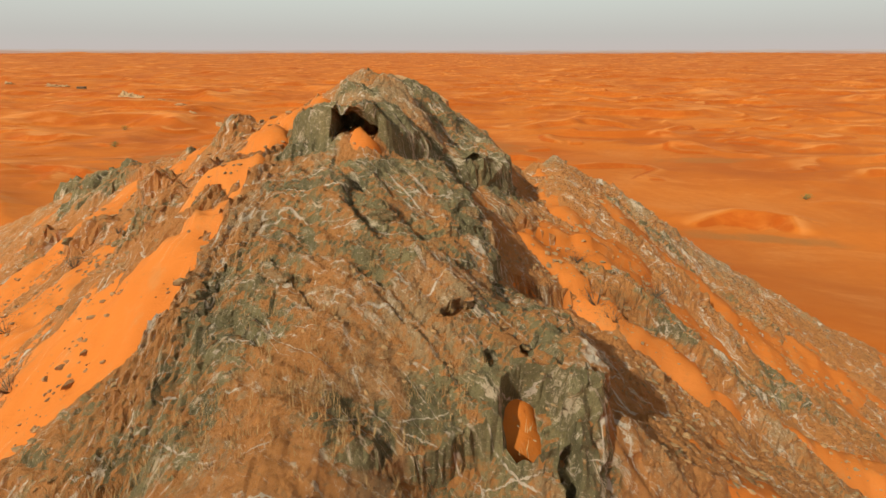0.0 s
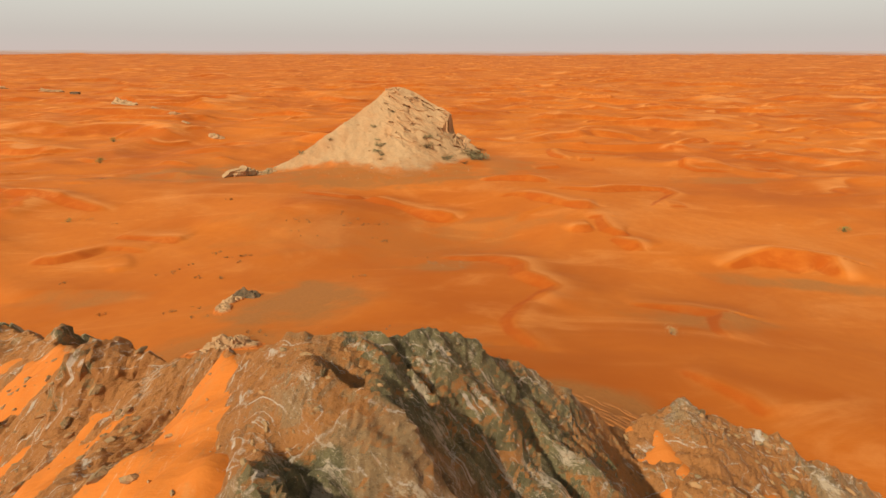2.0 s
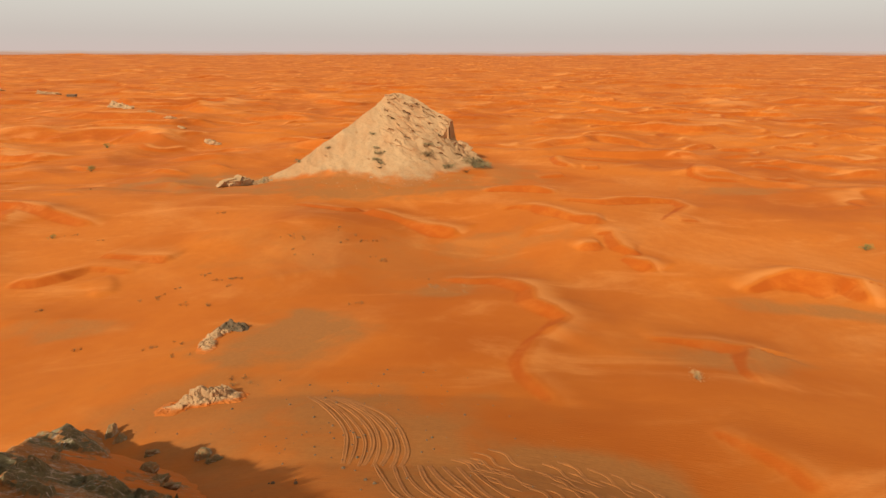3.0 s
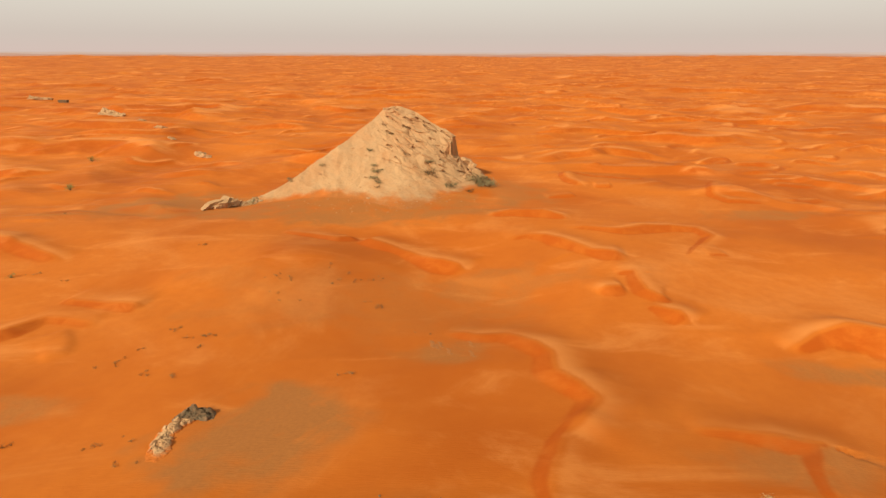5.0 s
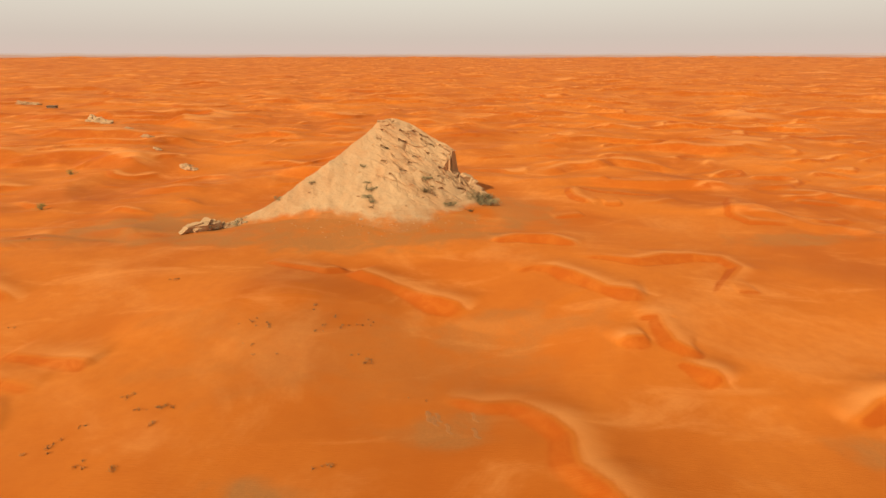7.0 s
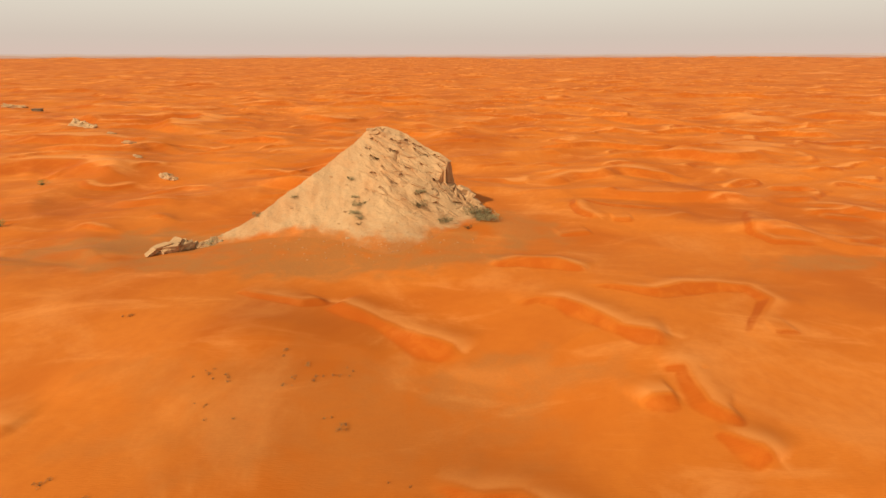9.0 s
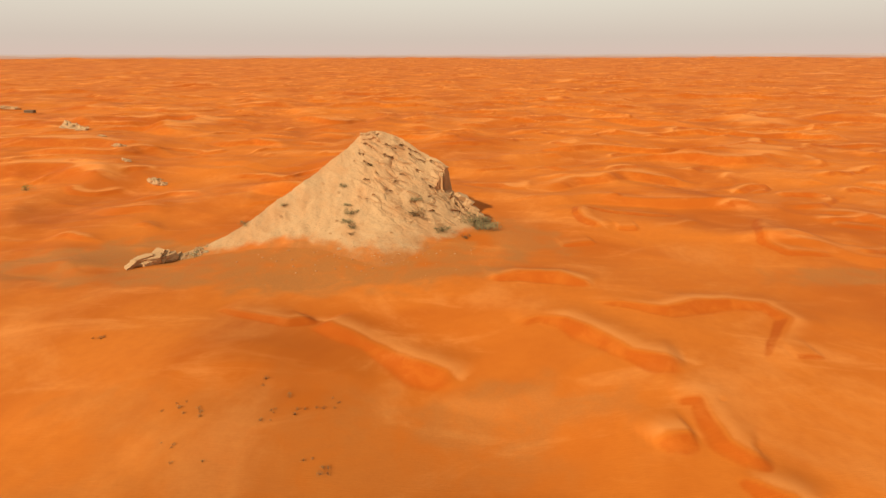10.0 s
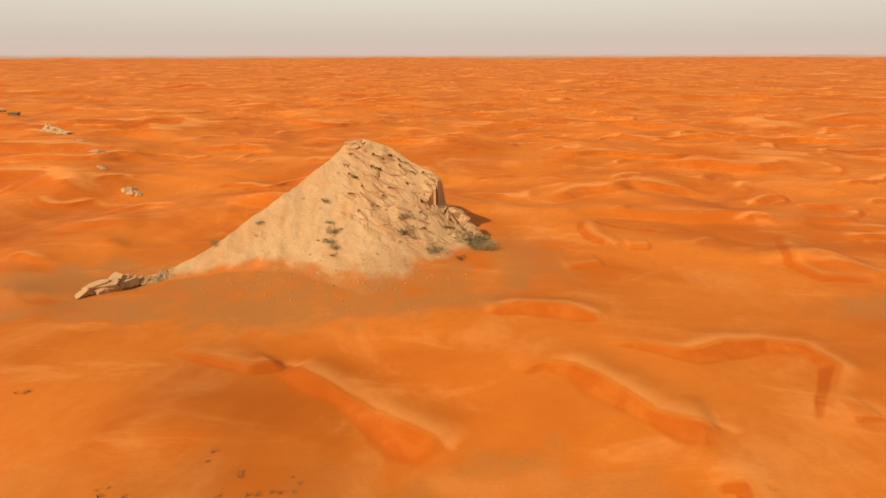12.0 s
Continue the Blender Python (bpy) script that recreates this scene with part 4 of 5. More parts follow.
def sand_lift(x, y):
    """How high the blown sand stands over the smooth slope."""
    return -0.56 - 0.2 * step(1.6, 0.8, np.hypot(x + 2.8, y - 18.4)) + 0.55 * fbm(0.75 * x + 0.66 * y, 2.2 * (0.66 * y - 0.75 * x), 7.0, 3, 161) * step(-2, -6, x) + 0.5 * fbm(x, y, 5.0, 2, 163) * step(-6, -2, x) + 0.20 * fbm(x, y, 1.3, 3, 167) + 0.55 * sand_share(x, y) + 0.36 * np.maximum(step(-6.0, -8.5, x), step(-4.6, -6.2, x) * step(11.5, 13.5, y)) + 0.42 * step(3, 6, x) * step(28, 25, y) + 0.13 * fbm(x, y, 0.7, 3, 177) - 0.25 * step(31, 34, y) - 0.42 * dark_share(x, y) - 0.45 * step(5.5, 3.5, np.hypot((x + 1.0), np.clip(y - 12, 0, 9)))


dust = step(-0.60, -0.02, HB + sand_lift(HX, HY) - HZ) + 0.15 * step(17.2, 15.0, HY) * step(2.2, 0.2, HX) * step(-7, -5, HX) + 0.65 * step(-5.0, -7.5, HX) * step(36, 31, HY) + 0.45 * step(2.5, 5, HX) * step(27, 24, HY)
HD = np.maximum(HD, 0.85 * dark_share(HX, HY, OLIVE))
hill = sheet("rock_hill", RX, RY, RZ, dark_rock, {"bed": HQ, "along": HU, "dust": dust, "dark": HD, "vein": vein_gap(HX, HY)}, smooth=False)
tagged(hill, "craggy dark olive-brown rock hill with pale veins and hollows", "rock hill")
hill_top = sampler(hx, hy, HZ)

# sand blown into the hill's hollows and gullies
sx = axis([(-70, 1.5), (-28, 0.4), (-14, 0.18), (18, 0.18), (34, 0.8), (60, 1.5)])
sy = axis([(0, 0.5), (6, 0.18), (31, 0.18), (45, 0.6), (80, 1.5)])
SX, SY = np.meshgrid(sx, sy)
SB = hill_base(SX, SY)
lift = sand_lift(SX, SY)
fade = step(-8, -4, SX)
drift = sheet("sand_drift", SX, SY, SB + lift, drift_mat, {"bed": bedding(SX, SY, SB), "along": (0.80 * SX - 0.60 * SY) * fade + (0.66 * SX + 0.75 * SY) * (1 - fade)})
tagged(drift, "bright orange wind-blown sand banked between the rock ledges", "sand", kind="stuff")
hill_sand = sampler(sx, sy, SB + lift)


# ---- pale rock peak ----
RIDGE = [(-92, 222, -8), (-78, 228, -3.5), (-66, 234, 2.6), (-50, 243.5, 12.0), (-38, 252, 19.7), (-29, 259, 26.0), (-25.5, 261, 28.9), (-20, 262, 29.6), (-13, 261.5, 26.9), (-5, 259.5, 22.8), (2, 257.5, 18.8),
         (3.6, 257, 17.4), (5.0, 256, 10.0), (9, 253.5, 8.0), (14, 249.5, 4.2), (20, 246, -0.8), (27, 243, -5), (45, 240, -10)]


def smoothed(xs, values, radius):
    fine = np.linspace(-100, 45, 1451)
    k = np.exp(-0.5 * (np.arange(-100, 101) * 0.1 / radius) ** 2)
    full = np.interp(fine, [p[0] for p in RIDGE], values)
    full = np.convolve(np.pad(full, 100, "edge"), k / k.sum(), "valid")
    return np.interp(xs, fine, full)


def peak_z(x, y):
    wx = x + 1.4 * fbm(x, y, 12, 3, 195) + 0.12 * (y - 250)
    ry = smoothed(wx, [p[1] for p in RIDGE], 5.0) + 1.0 * fbm(x, y, 6, 2, 197)
    rz = smoothed(wx, [p[2] for p in RIDGE], 0.7)
    soft = smoothed(wx, [p[2] for p in RIDGE], 6.0)
    run = ry - y
    top = rz + (soft - rz) * step(2.5, 9.0, run)
    near = top - 1.08 * np.clip(run, 0, 99) + 0.0087 * np.clip(run - 3, 0, 54) ** 2
    z = np.where(run > 0, near, rz + 1.1 * run)
    bed = z + 0.46 * x + 0.10 * y + 0.8 * fbm(x, y, 14, 3, 201)
    cap = step(3.0, 13.0, z + 0.34 * (x + 22)) * step(-32, -21, x)
    some = cap * step(-0.3, 0.1, fbm(x, y, 10, 2, 205))
    big, crack = blocks(0.35 * (x + 0.4 * z), bed, 3.0, 231)
    small, fine = blocks(0.5 * (x + 0.4 * z), bed, 1.1, 232)
    gully = np.abs(perlin(x / 6 + 0.06 * y, y / 30, 207))
    z = z - 0.5 * gully * step(1, 8, run) + 0.45 * fbm(x, y, 9, 3, 211) + 0.12 * fbm(x, y, 2.0, 3, 215, 0.65) + (0.05 + 0.12 * cap) * (small - 0.4 * fine)
    jut = some * (0.9 * saw(bed, 4.6, 0.9) + 1.1 * big - 0.6 * crack + 0.35 * small) + 0.10 * saw(bed, 3.3, 0.85) * (1 - some)
    for spacing, seed in ((5.2, 233), (3.4, 236)):
        slit = np.abs((bed + 0.7 * fbm(x, y, 3, 3, seed)) / spacing % 1 - 0.5) * spacing
        jut = jut - 1.5 * step(0.42, 0.12, slit) * step(0.14, 0.26, fbm(x, y, 5, 2, seed + 40)) * step(-34, -22, x) * step(0, 9, z + 0.25 * x)
    # the cap ends in a sheer face turned away from the sun
    edge = 1.1 * fbm(x, y, 3.0, 3, 227) + 0.25 * small
    off = 0.72 * (x - 4.1) - 0.69 * (y - 257.5) + edge
    back = -(0.69 * (x - 4.1) + 0.72 * (y - 257.5))
    z = np.where((off > 0) & (x > -7), np.minimum(z, 9.4 + 0.20 * np.clip(back, -2, 30) - 0.85 * off + 0.5 * big), z)
    floor = ground_z(x, y)
    bare = z - floor + 3.0 * fbm(x, y, 14, 4, 225, 0.6)
    return smax(z, floor - 0.5, 7.0), cap, jut * step(-1, 2, run) * step(0.5, 3.0, z - floor), step(3.0, -4.5, bare)


px = axis([(-92, 0.8), (-60, 0.4), (-36, 0.24), (8, 0.2), (34, 0.6)])
py = axis([(192, 1.2), (214, 0.4), (236, 0.26), (264, 0.24), (282, 0.8), (300, 1.5)])
PX, PY = np.meshgrid(px, py)
PZ, cap, jut, sandy = peak_z(PX, PY)
_, foot_slip, foot_gravel, foot_top = ground_z(PX, PY, True)
peak = sheet("rock_peak", PX, PY - jut, PZ, pale_rock, {"sandy": sandy, "slip": foot_slip, "gravel": foot_gravel, "top": foot_top}, smooth=False)
tagged(peak, "pale tan sandstone peak with stepped ledges and an overhanging crag", "rock peak")
peak_top = sampler(px, py, PZ)


# ---- rocks, shrubs and small things ----
def rock_bm(seed, flat=0.7, cuts=2, jag=0.22, beds=0.0):
    """An angular stone about one metre across."""
    rs = random.Random(seed)
    bm = bmesh.new()
    bmesh.ops.create_icosphere(bm, subdivisions=cuts, radius=0.5)
    planes = [(Vector((rs.gauss(0, 1), rs.gauss(0, 1), rs.gauss(0, 0.8))).normalized(), rs.uniform(0.26, 0.42)) for _ in range(9)]
    off = Vector((rs.uniform(0, 90), rs.uniform(0, 90), rs.uniform(0, 90)))
    for v in bm.verts:
        for n, d in planes:
            over = v.co.dot(n) - d
            if over > 0:
                v.co -= n * over * 0.9
        n = v.co.normalized()
        v.co += n * jag * noise.fractal(v.co * 3.2 + off, 0.8, 2.0, 4)
        if beds:
            v.co.x += beds * (((v.co.z + 0.3 * v.co.x) * 5.0 + seed) % 1.0 - 0.5)
        v.co.z *= flat
    return bm


def rock_mesh(name, seed, material, **kw):
    bm = rock_bm(seed, **kw)
    me = bpy.data.meshes.new(name)
    bm.to_mesh(me)
    bm.free()
    me.materials.append(material)
    return me


def placed(name, me, m, parent=None):
    ob = new(name, me)
    ob.parent = parent
    ob.matrix_basis = m
    return ob


rng = random.Random(7)

# boulders and broken ledges on the dark hill
boulder_meshes = [rock_mesh("boulder", 20 + i, boulder_rock, flat=0.85, cuts=3, jag=0.18, beds=0.04) for i in range(6)]


def boulder(x, y, size, sink=0.34, tall=1.0):
    z = max(hill_top(x, y), hill_sand(x, y) - 0.2, land(x, y))
    m = Matrix.Translation((x, y, z + size * (0.3 - sink))) @ Euler((rng.uniform(-0.3, 0.3), rng.uniform(-0.3, 0.3), rng.uniform(0, 6.3))).to_matrix().to_4x4()
    return placed("boulder", rng.choice(boulder_meshes), m @ Matrix.Diagonal((size * rng.uniform(0.9, 1.5), size * rng.uniform(0.7, 1.1), size * tall * rng.uniform(0.7, 1.1), 1)), hill)


for bx, by, bs in ((-20.6, 45.0, 0.7), (-21.4, 44.2, 0.5), (-17.2, 43.2, 0.6), (-13.9, 41.6, 0.7), (-16.8, 45.4, 0.5), (-12.8, 44.2, 0.5), (-24.0, 46.0, 0.8), (-27.0, 49.5, 0.6), (-8.5, 38.5, 0.6), (-4.0, 38.5, 0.5),
                   (-34.5, 63.5, 1.9), (-32.5, 62.0, 1.3), (-27.4, 58.6, 1.4), (-21.5, 56.6, 1.9), (-20.2, 55.8, 1.2), (-38.8, 63.5, 1.4), (-22.0, 50.2, 1.6), (-20.4, 49.0, 1.1), (-19.2, 48.0, 1.3), (-15.2, 44.0, 1.0), (-10.5, 43.5, 0.8), (-3.0, 43.2, 0.6), (3.2, 43.4, 0.6), (8.4, 44.6, 0.5), (-0.4, 42.6, 0.5)):
    boulder(bx, by, bs)
for _ in range(120):
    bx, by = rng.uniform(-28, 24), rng.uniform(8, 30)
    if -1.5 < bx < 3.5 and by < 12:
        continue
    boulder(bx, by, rng.choice((0.18, 0.25, 0.3, 0.4, 0.55)) * rng.uniform(0.7, 1.3))

# slabs of the pale peak: angular broken plates lying with the beds
def plate_mesh(seed):
    """A broken bedding plate about one metre long, with flat faces and chipped edges."""
    rs = random.Random(seed)
    bm = bmesh.new()
    for _ in range(26):
        a, r = rs.uniform(0, 6.283), rs.uniform(0.86, 1.0)
        c, n = math.cos(a), math.sin(a)
        k = r / max(abs(c), abs(n)) ** 0.9
        bm.verts.new((0.5 * k * c, 0.5 * k * n, rs.choice((-0.5, -0.42, 0.0, 0.42, 0.5)) * rs.uniform(0.85, 1.0)))
    made = bmesh.ops.convex_hull(bm, input=bm.verts[:])
    bmesh.ops.delete(bm, geom=list({g for g in made["geom_interior"] + made["geom_unused"] if isinstance(g, bmesh.types.BMVert)}), context="VERTS")
    bmesh.ops.subdivide_edges(bm, edges=bm.edges[:], cuts=3, use_grid_fill=True)
    bmesh.ops.triangulate(bm, faces=bm.faces[:])
    off = Vector((rs.uniform(0, 90), rs.uniform(0, 90), rs.uniform(0, 90)))
    for v in bm.verts:
        lay = math.floor((v.co.z + 0.5) * 3.0 + 0.6 * noise.noise(v.co * 3 + off))
        v.co += v.co.normalized() * 0.035 * noise.fractal(v.co * 7 + off, 0.7, 2.0, 4)
        grow_ = 1 + 0.12 * noise.noise(Vector((lay * 3.7, seed, 0.5)))
        v.co.x *= grow_
        v.co.y *= grow_
    me = bpy.data.meshes.new("slab")
    bm.to_mesh(me)
    bm.free()
    me.materials.append(pale_rock)
    return me


slab_meshes = [plate_mesh(60 + i) for i in range(8)]
DIP = radians(26)


def plate(x, y, z, long, deep, thick, dip=DIP, yaw=0.0):
    turn = Euler((rng.uniform(-0.08, 0.08), dip + rng.uniform(-0.07, 0.07), yaw + rng.uniform(-0.2, 0.2))).to_matrix().to_4x4()
    return placed("slab", rng.choice(slab_meshes), Matrix.Translation((x, y, z)) @ turn @ Matrix.Diagonal((long, deep, thick, 1)), peak)


def ridge_at(x):
    return [float(np.interp(x, [p[0] for p in RIDGE], [p[i] for p in RIDGE])) for i in (1, 2)]


# broken ledges on the face, low in the slope
for out, x0, x1, thick in ((3.2, -17, -2, 1.3), (6.4, -15, -3, 1.2), (10.0, -24, -6, 0.9), (14.5, -16, 3, 0.8)):
    x = x0
    while x < x1:
        long = rng.uniform(2.4, 6.0)
        if rng.random() < 0.62:
            yy = ridge_at(x + long / 2)[0] - out + rng.uniform(-1.0, 1.0)
            plate(x + long / 2, yy, peak_top(x + long / 2, yy) - 0.25 * thick, long, rng.uniform(1.8, 3.0), thick * rng.uniform(0.8, 1.3))
        x += long * rng.uniform(1.0, 1.6)
# the brow of the sheer end and the broken crags under it
for ax, ay, az, aw, ad, ah in ((0.4, 256.6, 18.2, 5.0, 4.0, 1.3), 
                               (7.6, 252.4, 7.6, 3.8, 3.6, 2.4), (9.6, 250.6, 6.4, 3.0, 3.4, 2.8), (11.4, 249.4, 4.4, 3.6, 3.0, 2.2), (6.2, 252.8, 8.8, 2.6, 3.0, 1.6), (13.4, 248.2, 2.8, 2.6, 2.6, 1.6)):
    plate(ax, ay, az, aw, ad, ah)
plate(-26.2, 260.6, 28.0, 3.4, 3.0, 1.6, -0.1)
for _ in range(60):
    x0, y0 = rng.uniform(-52, 16), rng.uniform(214, 250)
    if peak_top(x0, y0) > land(x0, y0) + 0.3:
        size = rng.choice((0.3, 0.4, 0.5, 0.7, 1.0))
        plate(x0, y0, peak_top(x0, y0) + 0.1 * size, size * 1.4, size, size * 0.6, 0.3)

# low outcrops in the sand
outcrop_meshes = [rock_mesh("crag", 90 + i, pale_rock, flat=0.8, cuts=3, jag=0.32, beds=0.12) for i in range(4)]
dark_crags = [rock_mesh("crag", 110 + i, boulder_rock, flat=0.8, cuts=3, jag=0.3, beds=0.1) for i in range(2)]


def outcrop(label, x, y, pieces, group=""):
    z = land(x, y)
    root = new("rock_outcrop")
    root.location = (x, y, z)
    tagged(root, label, "rock outcrop", group)
    for dx, dy, size, wide, high, dark in pieces:
        zz = land(x + dx, y + dy) - z
        m = Matrix.Translation((dx, dy, zz + 0.10 * size * high)) @ Euler((rng.uniform(-0.2, 0.2), rng.uniform(0.1, 0.4), rng.uniform(-0.5, 0.5))).to_matrix().to_4x4()
        placed("crag", rng.choice(dark_crags if dark else outcrop_meshes), m @ Matrix.Diagonal((size * wide, size, size * high, 1)), root)
    return root


def ridge_rock(label, line, wide, material, seed, group=""):
    """A low rocky rib along a line of (x, y, height) points, broken into beds and blocks."""
    lx, ly = [p[0] for p in line], [p[1] for p in line]
    spacing = wide / 22
    X, Y = np.meshgrid(np.arange(min(lx) - wide * 1.3, max(lx) + wide * 1.3, spacing), np.arange(min(ly) - wide * 1.3, max(ly) + wide * 1.3, spacing))
    d, side, share, high = along(X + 0.25 * wide * fbm(X, Y, wide * 0.8, 3, seed), Y + 0.25 * wide * fbm(X, Y, wide * 0.8, 3, seed + 4), line)
    big, crack = blocks(0.6 * X + 0.3 * Y, Y - 0.3 * X, wide * 0.34, seed + 8)
    small, fine = blocks(0.6 * X, Y - 0.3 * X, wide * 0.16, seed + 9)
    body = high * (1 - step(0.0, 1.0, d / wide)) * (0.85 + 0.75 * big + 0.25 * small - 0.22 * crack) + 0.10 * high * ridged(X, Y, wide * 0.3, 4, seed + 12)
    lift = body - 0.35 * high * step(0.55, 1.0, d / wide) - 0.1 * high
    tilt = 0.10 * high * saw(X * 0.8 + body * 1.5, wide * 0.3, 0.8)
    ob = sheet("rock_outcrop", X + tilt, Y, ground_z(X, Y) + lift - 1.5 * high * step(0.95, 1.25, d / wide), material, {"sandy": step(0.35, 0.0, lift / max(p[2] for p in line))}, smooth=False)
    return tagged(ob, label, "rock outcrop", group)


ridge_rock("weathered pale rock tail with a dark crest in the sand", [(-35.8, 86.5, 0.2), (-36.6, 88.4, 0.8), (-37.3, 90.6, 0.4), (-37.2, 92.4, 1.1), (-36.6, 94.0, 0.9)], 1.8, pale_rock, 511)
ridge_rock("small dark rock crest beside the pale knob", [(-37.2, 95.0, 0.8), (-35.7, 95.8, 1.9), (-34.2, 95.2, 0.8)], 1.8, dark_stone, 521)
ridge_rock("pale crumbling rock knob at the foot of the dark hill", [(-31.0, 68.4, 0.4), (-28.8, 70.2, 1.7), (-26.8, 71.2, 1.9), (-25.4, 70.8, 0.5)], 2.5, pale_rock, 531)
tail = new("rock_outcrop")
tail.location = (-81.5, 219, land(-81.5, 219))
tagged(tail, "cream folded rock plates standing out of the sand below the peak", "rock outcrop")
for k in range(22):
    f = k / 21
    dx, dy = -5.0 + 9.0 * f + rng.uniform(-1.3, 1.3), -7.0 + 13.5 * f + rng.uniform(-1.0, 1.0)
    size = (0.55 + 0.75 * math.sin(math.pi * min(f * 1.1, 1))) * rng.uniform(0.7, 1.2)
    turn = Euler((rng.uniform(-0.2, 0.9), rng.uniform(-0.5, 0.2), 0.95 + rng.uniform(-0.5, 0.5))).to_matrix().to_4x4()
    zz = land(-81.5 + dx, 219 + dy) - tail.location.z + 1.0 * size
    placed("plate", rng.choice(slab_meshes), Matrix.Translation((dx, dy, zz)) @ turn @ Matrix.Diagonal((4.6 * size, 2.2 * size, 1.9 * size, 1)), tail)
ridge_rock("olive-grey rock rib between the pale outcrop and the peak", [(-78, 225.5, 1.2), (-74.5, 228, 2.0), (-70.5, 231, 2.0), (-66, 233, 0.9)], 4.2, boulder_rock, 551)
for fx, fy, fs, more in ((-283, 486, 11, 3), (-190, 388, 5, 2), (-132, 318, 5.5, 2), (-468, 653, 12, 4), (-560, 700, 9, 1), (-224, 425, 3.5, 2), (-165, 350, 3, 2)):
    outcrop("small far pale rock outcrop standing out of the dunes", fx, fy,
            [(i * fs * 0.8 - fs * 0.6, -i * fs * 0.5, fs * (1 - 0.12 * i), 1.3, 0.7, i == 9) for i in range(more)] + [(-fs * 0.5, fs * 0.6, fs * 0.5, 1.4, 0.7, 1)], "far outcrops")


# shrubs: a few woody stems and many small leaf blades
def leaf_bm(seed, n, spread, size, lean=0.0):
    rs = random.Random(seed)
    bm = bmesh.new()
    clumps = [(Vector((rs.gauss(0, 0.30), rs.gauss(0, 0.30), rs.uniform(0.18, 0.62))), rs.uniform(0.10, 0.2)) for _ in range(12)]
    for _ in range(n):
        c, r = rs.choice(clumps)
        p = c + Vector((rs.gauss(0, r), rs.gauss(0, r), rs.gauss(0, r * 0.8)))
        p.z = abs(p.z) + 0.02
        d = Vector((rs.gauss(0, 1), rs.gauss(0, 1), rs.gauss(0.5, 0.8))).normalized() * size * rs.uniform(0.6, 1.4)
        s = d.orthogonal().normalized() * size * 0.35
        bm.faces.new([bm.verts.new(p * spread), bm.verts.new((p + d * 0.5 + s) * spread), bm.verts.new((p + d) * spread), bm.verts.new((p + d * 0.5 - s) * spread)])
    return bm


def stem_bm(seed, n):
    rs = random.Random(seed)
    bm = bmesh.new()
    for _ in range(n):
        a, tilt, length = rs.uniform(0, 6.3), rs.uniform(0.1, 0.9), rs.uniform(0.45, 0.75)
        tip = Vector((math.cos(a) * math.sin(tilt), math.sin(a) * math.sin(tilt), math.cos(tilt))) * length
        side = tip.orthogonal().normalized()
        up = tip.normalized().cross(side)
        rings = []
        for f, r in ((0, 0.022), (0.5, 0.015), (1.0, 0.004)):
            c = tip * f + Vector((0, 0, -0.05 + 0.08 * f * f))
            rings.append([bm.verts.new(c + r * (side * math.cos(k * 1.571) + up * math.sin(k * 1.571))) for k in range(4)])
        for lo, hi in zip(rings, rings[1:]):
            for k in range(4):
                bm.faces.new([lo[k], lo[(k + 1) % 4], hi[(k + 1) % 4], hi[k]])
    return bm


def shrub(label, seed, material, n=420, size=0.07):
    root = new("shrub")
    tagged(root, label, "shrub")
    part("woody_base", stem_bm(seed, 14), twig_mat, root)
    part("foliage", leaf_bm(seed, n, 1.0, size), material, root)
    return root


shrub_dark = shrub("dry olive-grey desert shrub growing on the rock", 301, leaf_mat, 900, 0.085)
shrub_green = shrub("small green desert bush alone on the orange sand", 302, green_leaf)
shrub_bare = shrub("sparse brown twiggy desert bush with few leaves", 303, twig_mat, 300, 0.045)
shrub_pale = shrub("bleached straw-coloured desert bush on the sand", 304, straw_mat, 380, 0.08)
tuft_dark = shrub("tiny dark tussock of dry scrub on the sand", 305, scrub_leaf, 160, 0.10)
used = set()


def grow(kind, x, y, z, size, group=""):
    m = Matrix.Translation((x, y, z - 0.03 * size)) @ Matrix.Rotation(rng.uniform(0, 6.3), 4, "Z")
    if kind not in used:
        used.add(kind)
        ob = kind
        ob.matrix_basis = m
    else:
        ob = copy_thing(kind, m)
    s = size * rng.uniform(0.9, 1.1)
    ob.scale = (s, s, s * rng.uniform(0.75, 1.0))
    return tagged(ob, group=group)


for gx_, gy_, gs in ((-153, 240, 3.4), (-187, 306, 4.0), (-105, 150, 1.6)):
    grow(shrub_green, gx_, gy_, land(gx_, gy_), gs, "bushes on the sand")
grow(shrub_green, 104, 142, land(104, 142), 2.6, "bushes on the sand")
grow(shrub_pale, 31, 78, land(31, 78), 1.5, "bushes on the sand")
for gx_, gy_, gs in ((-8.4, 239.8, 3.6), (0.6, 237.4, 3.4), (8.0, 234.8, 2.0), (-31.9, 246.3, 1.8), (-29.2, 235.4, 2.4), (-28.5, 238.4, 2.8), (-7.8, 244.8, 2.4), (-23.6, 252.5, 1.4),
                     (11.5, 246.2, 5.0), (15.5, 243.0, 4.6), (13.4, 244.5, 3.8), (-50.5, 240.1, 1.4), (-27.8, 231, 1.5), (-62, 236, 1.8), (-27.4, 233.2, 1.8), (-29.8, 240.6, 1.6)):
    grow(shrub_dark, gx_, gy_, max(peak_top(gx_, gy_), land(gx_, gy_)), gs, "shrubs on the pale peak")
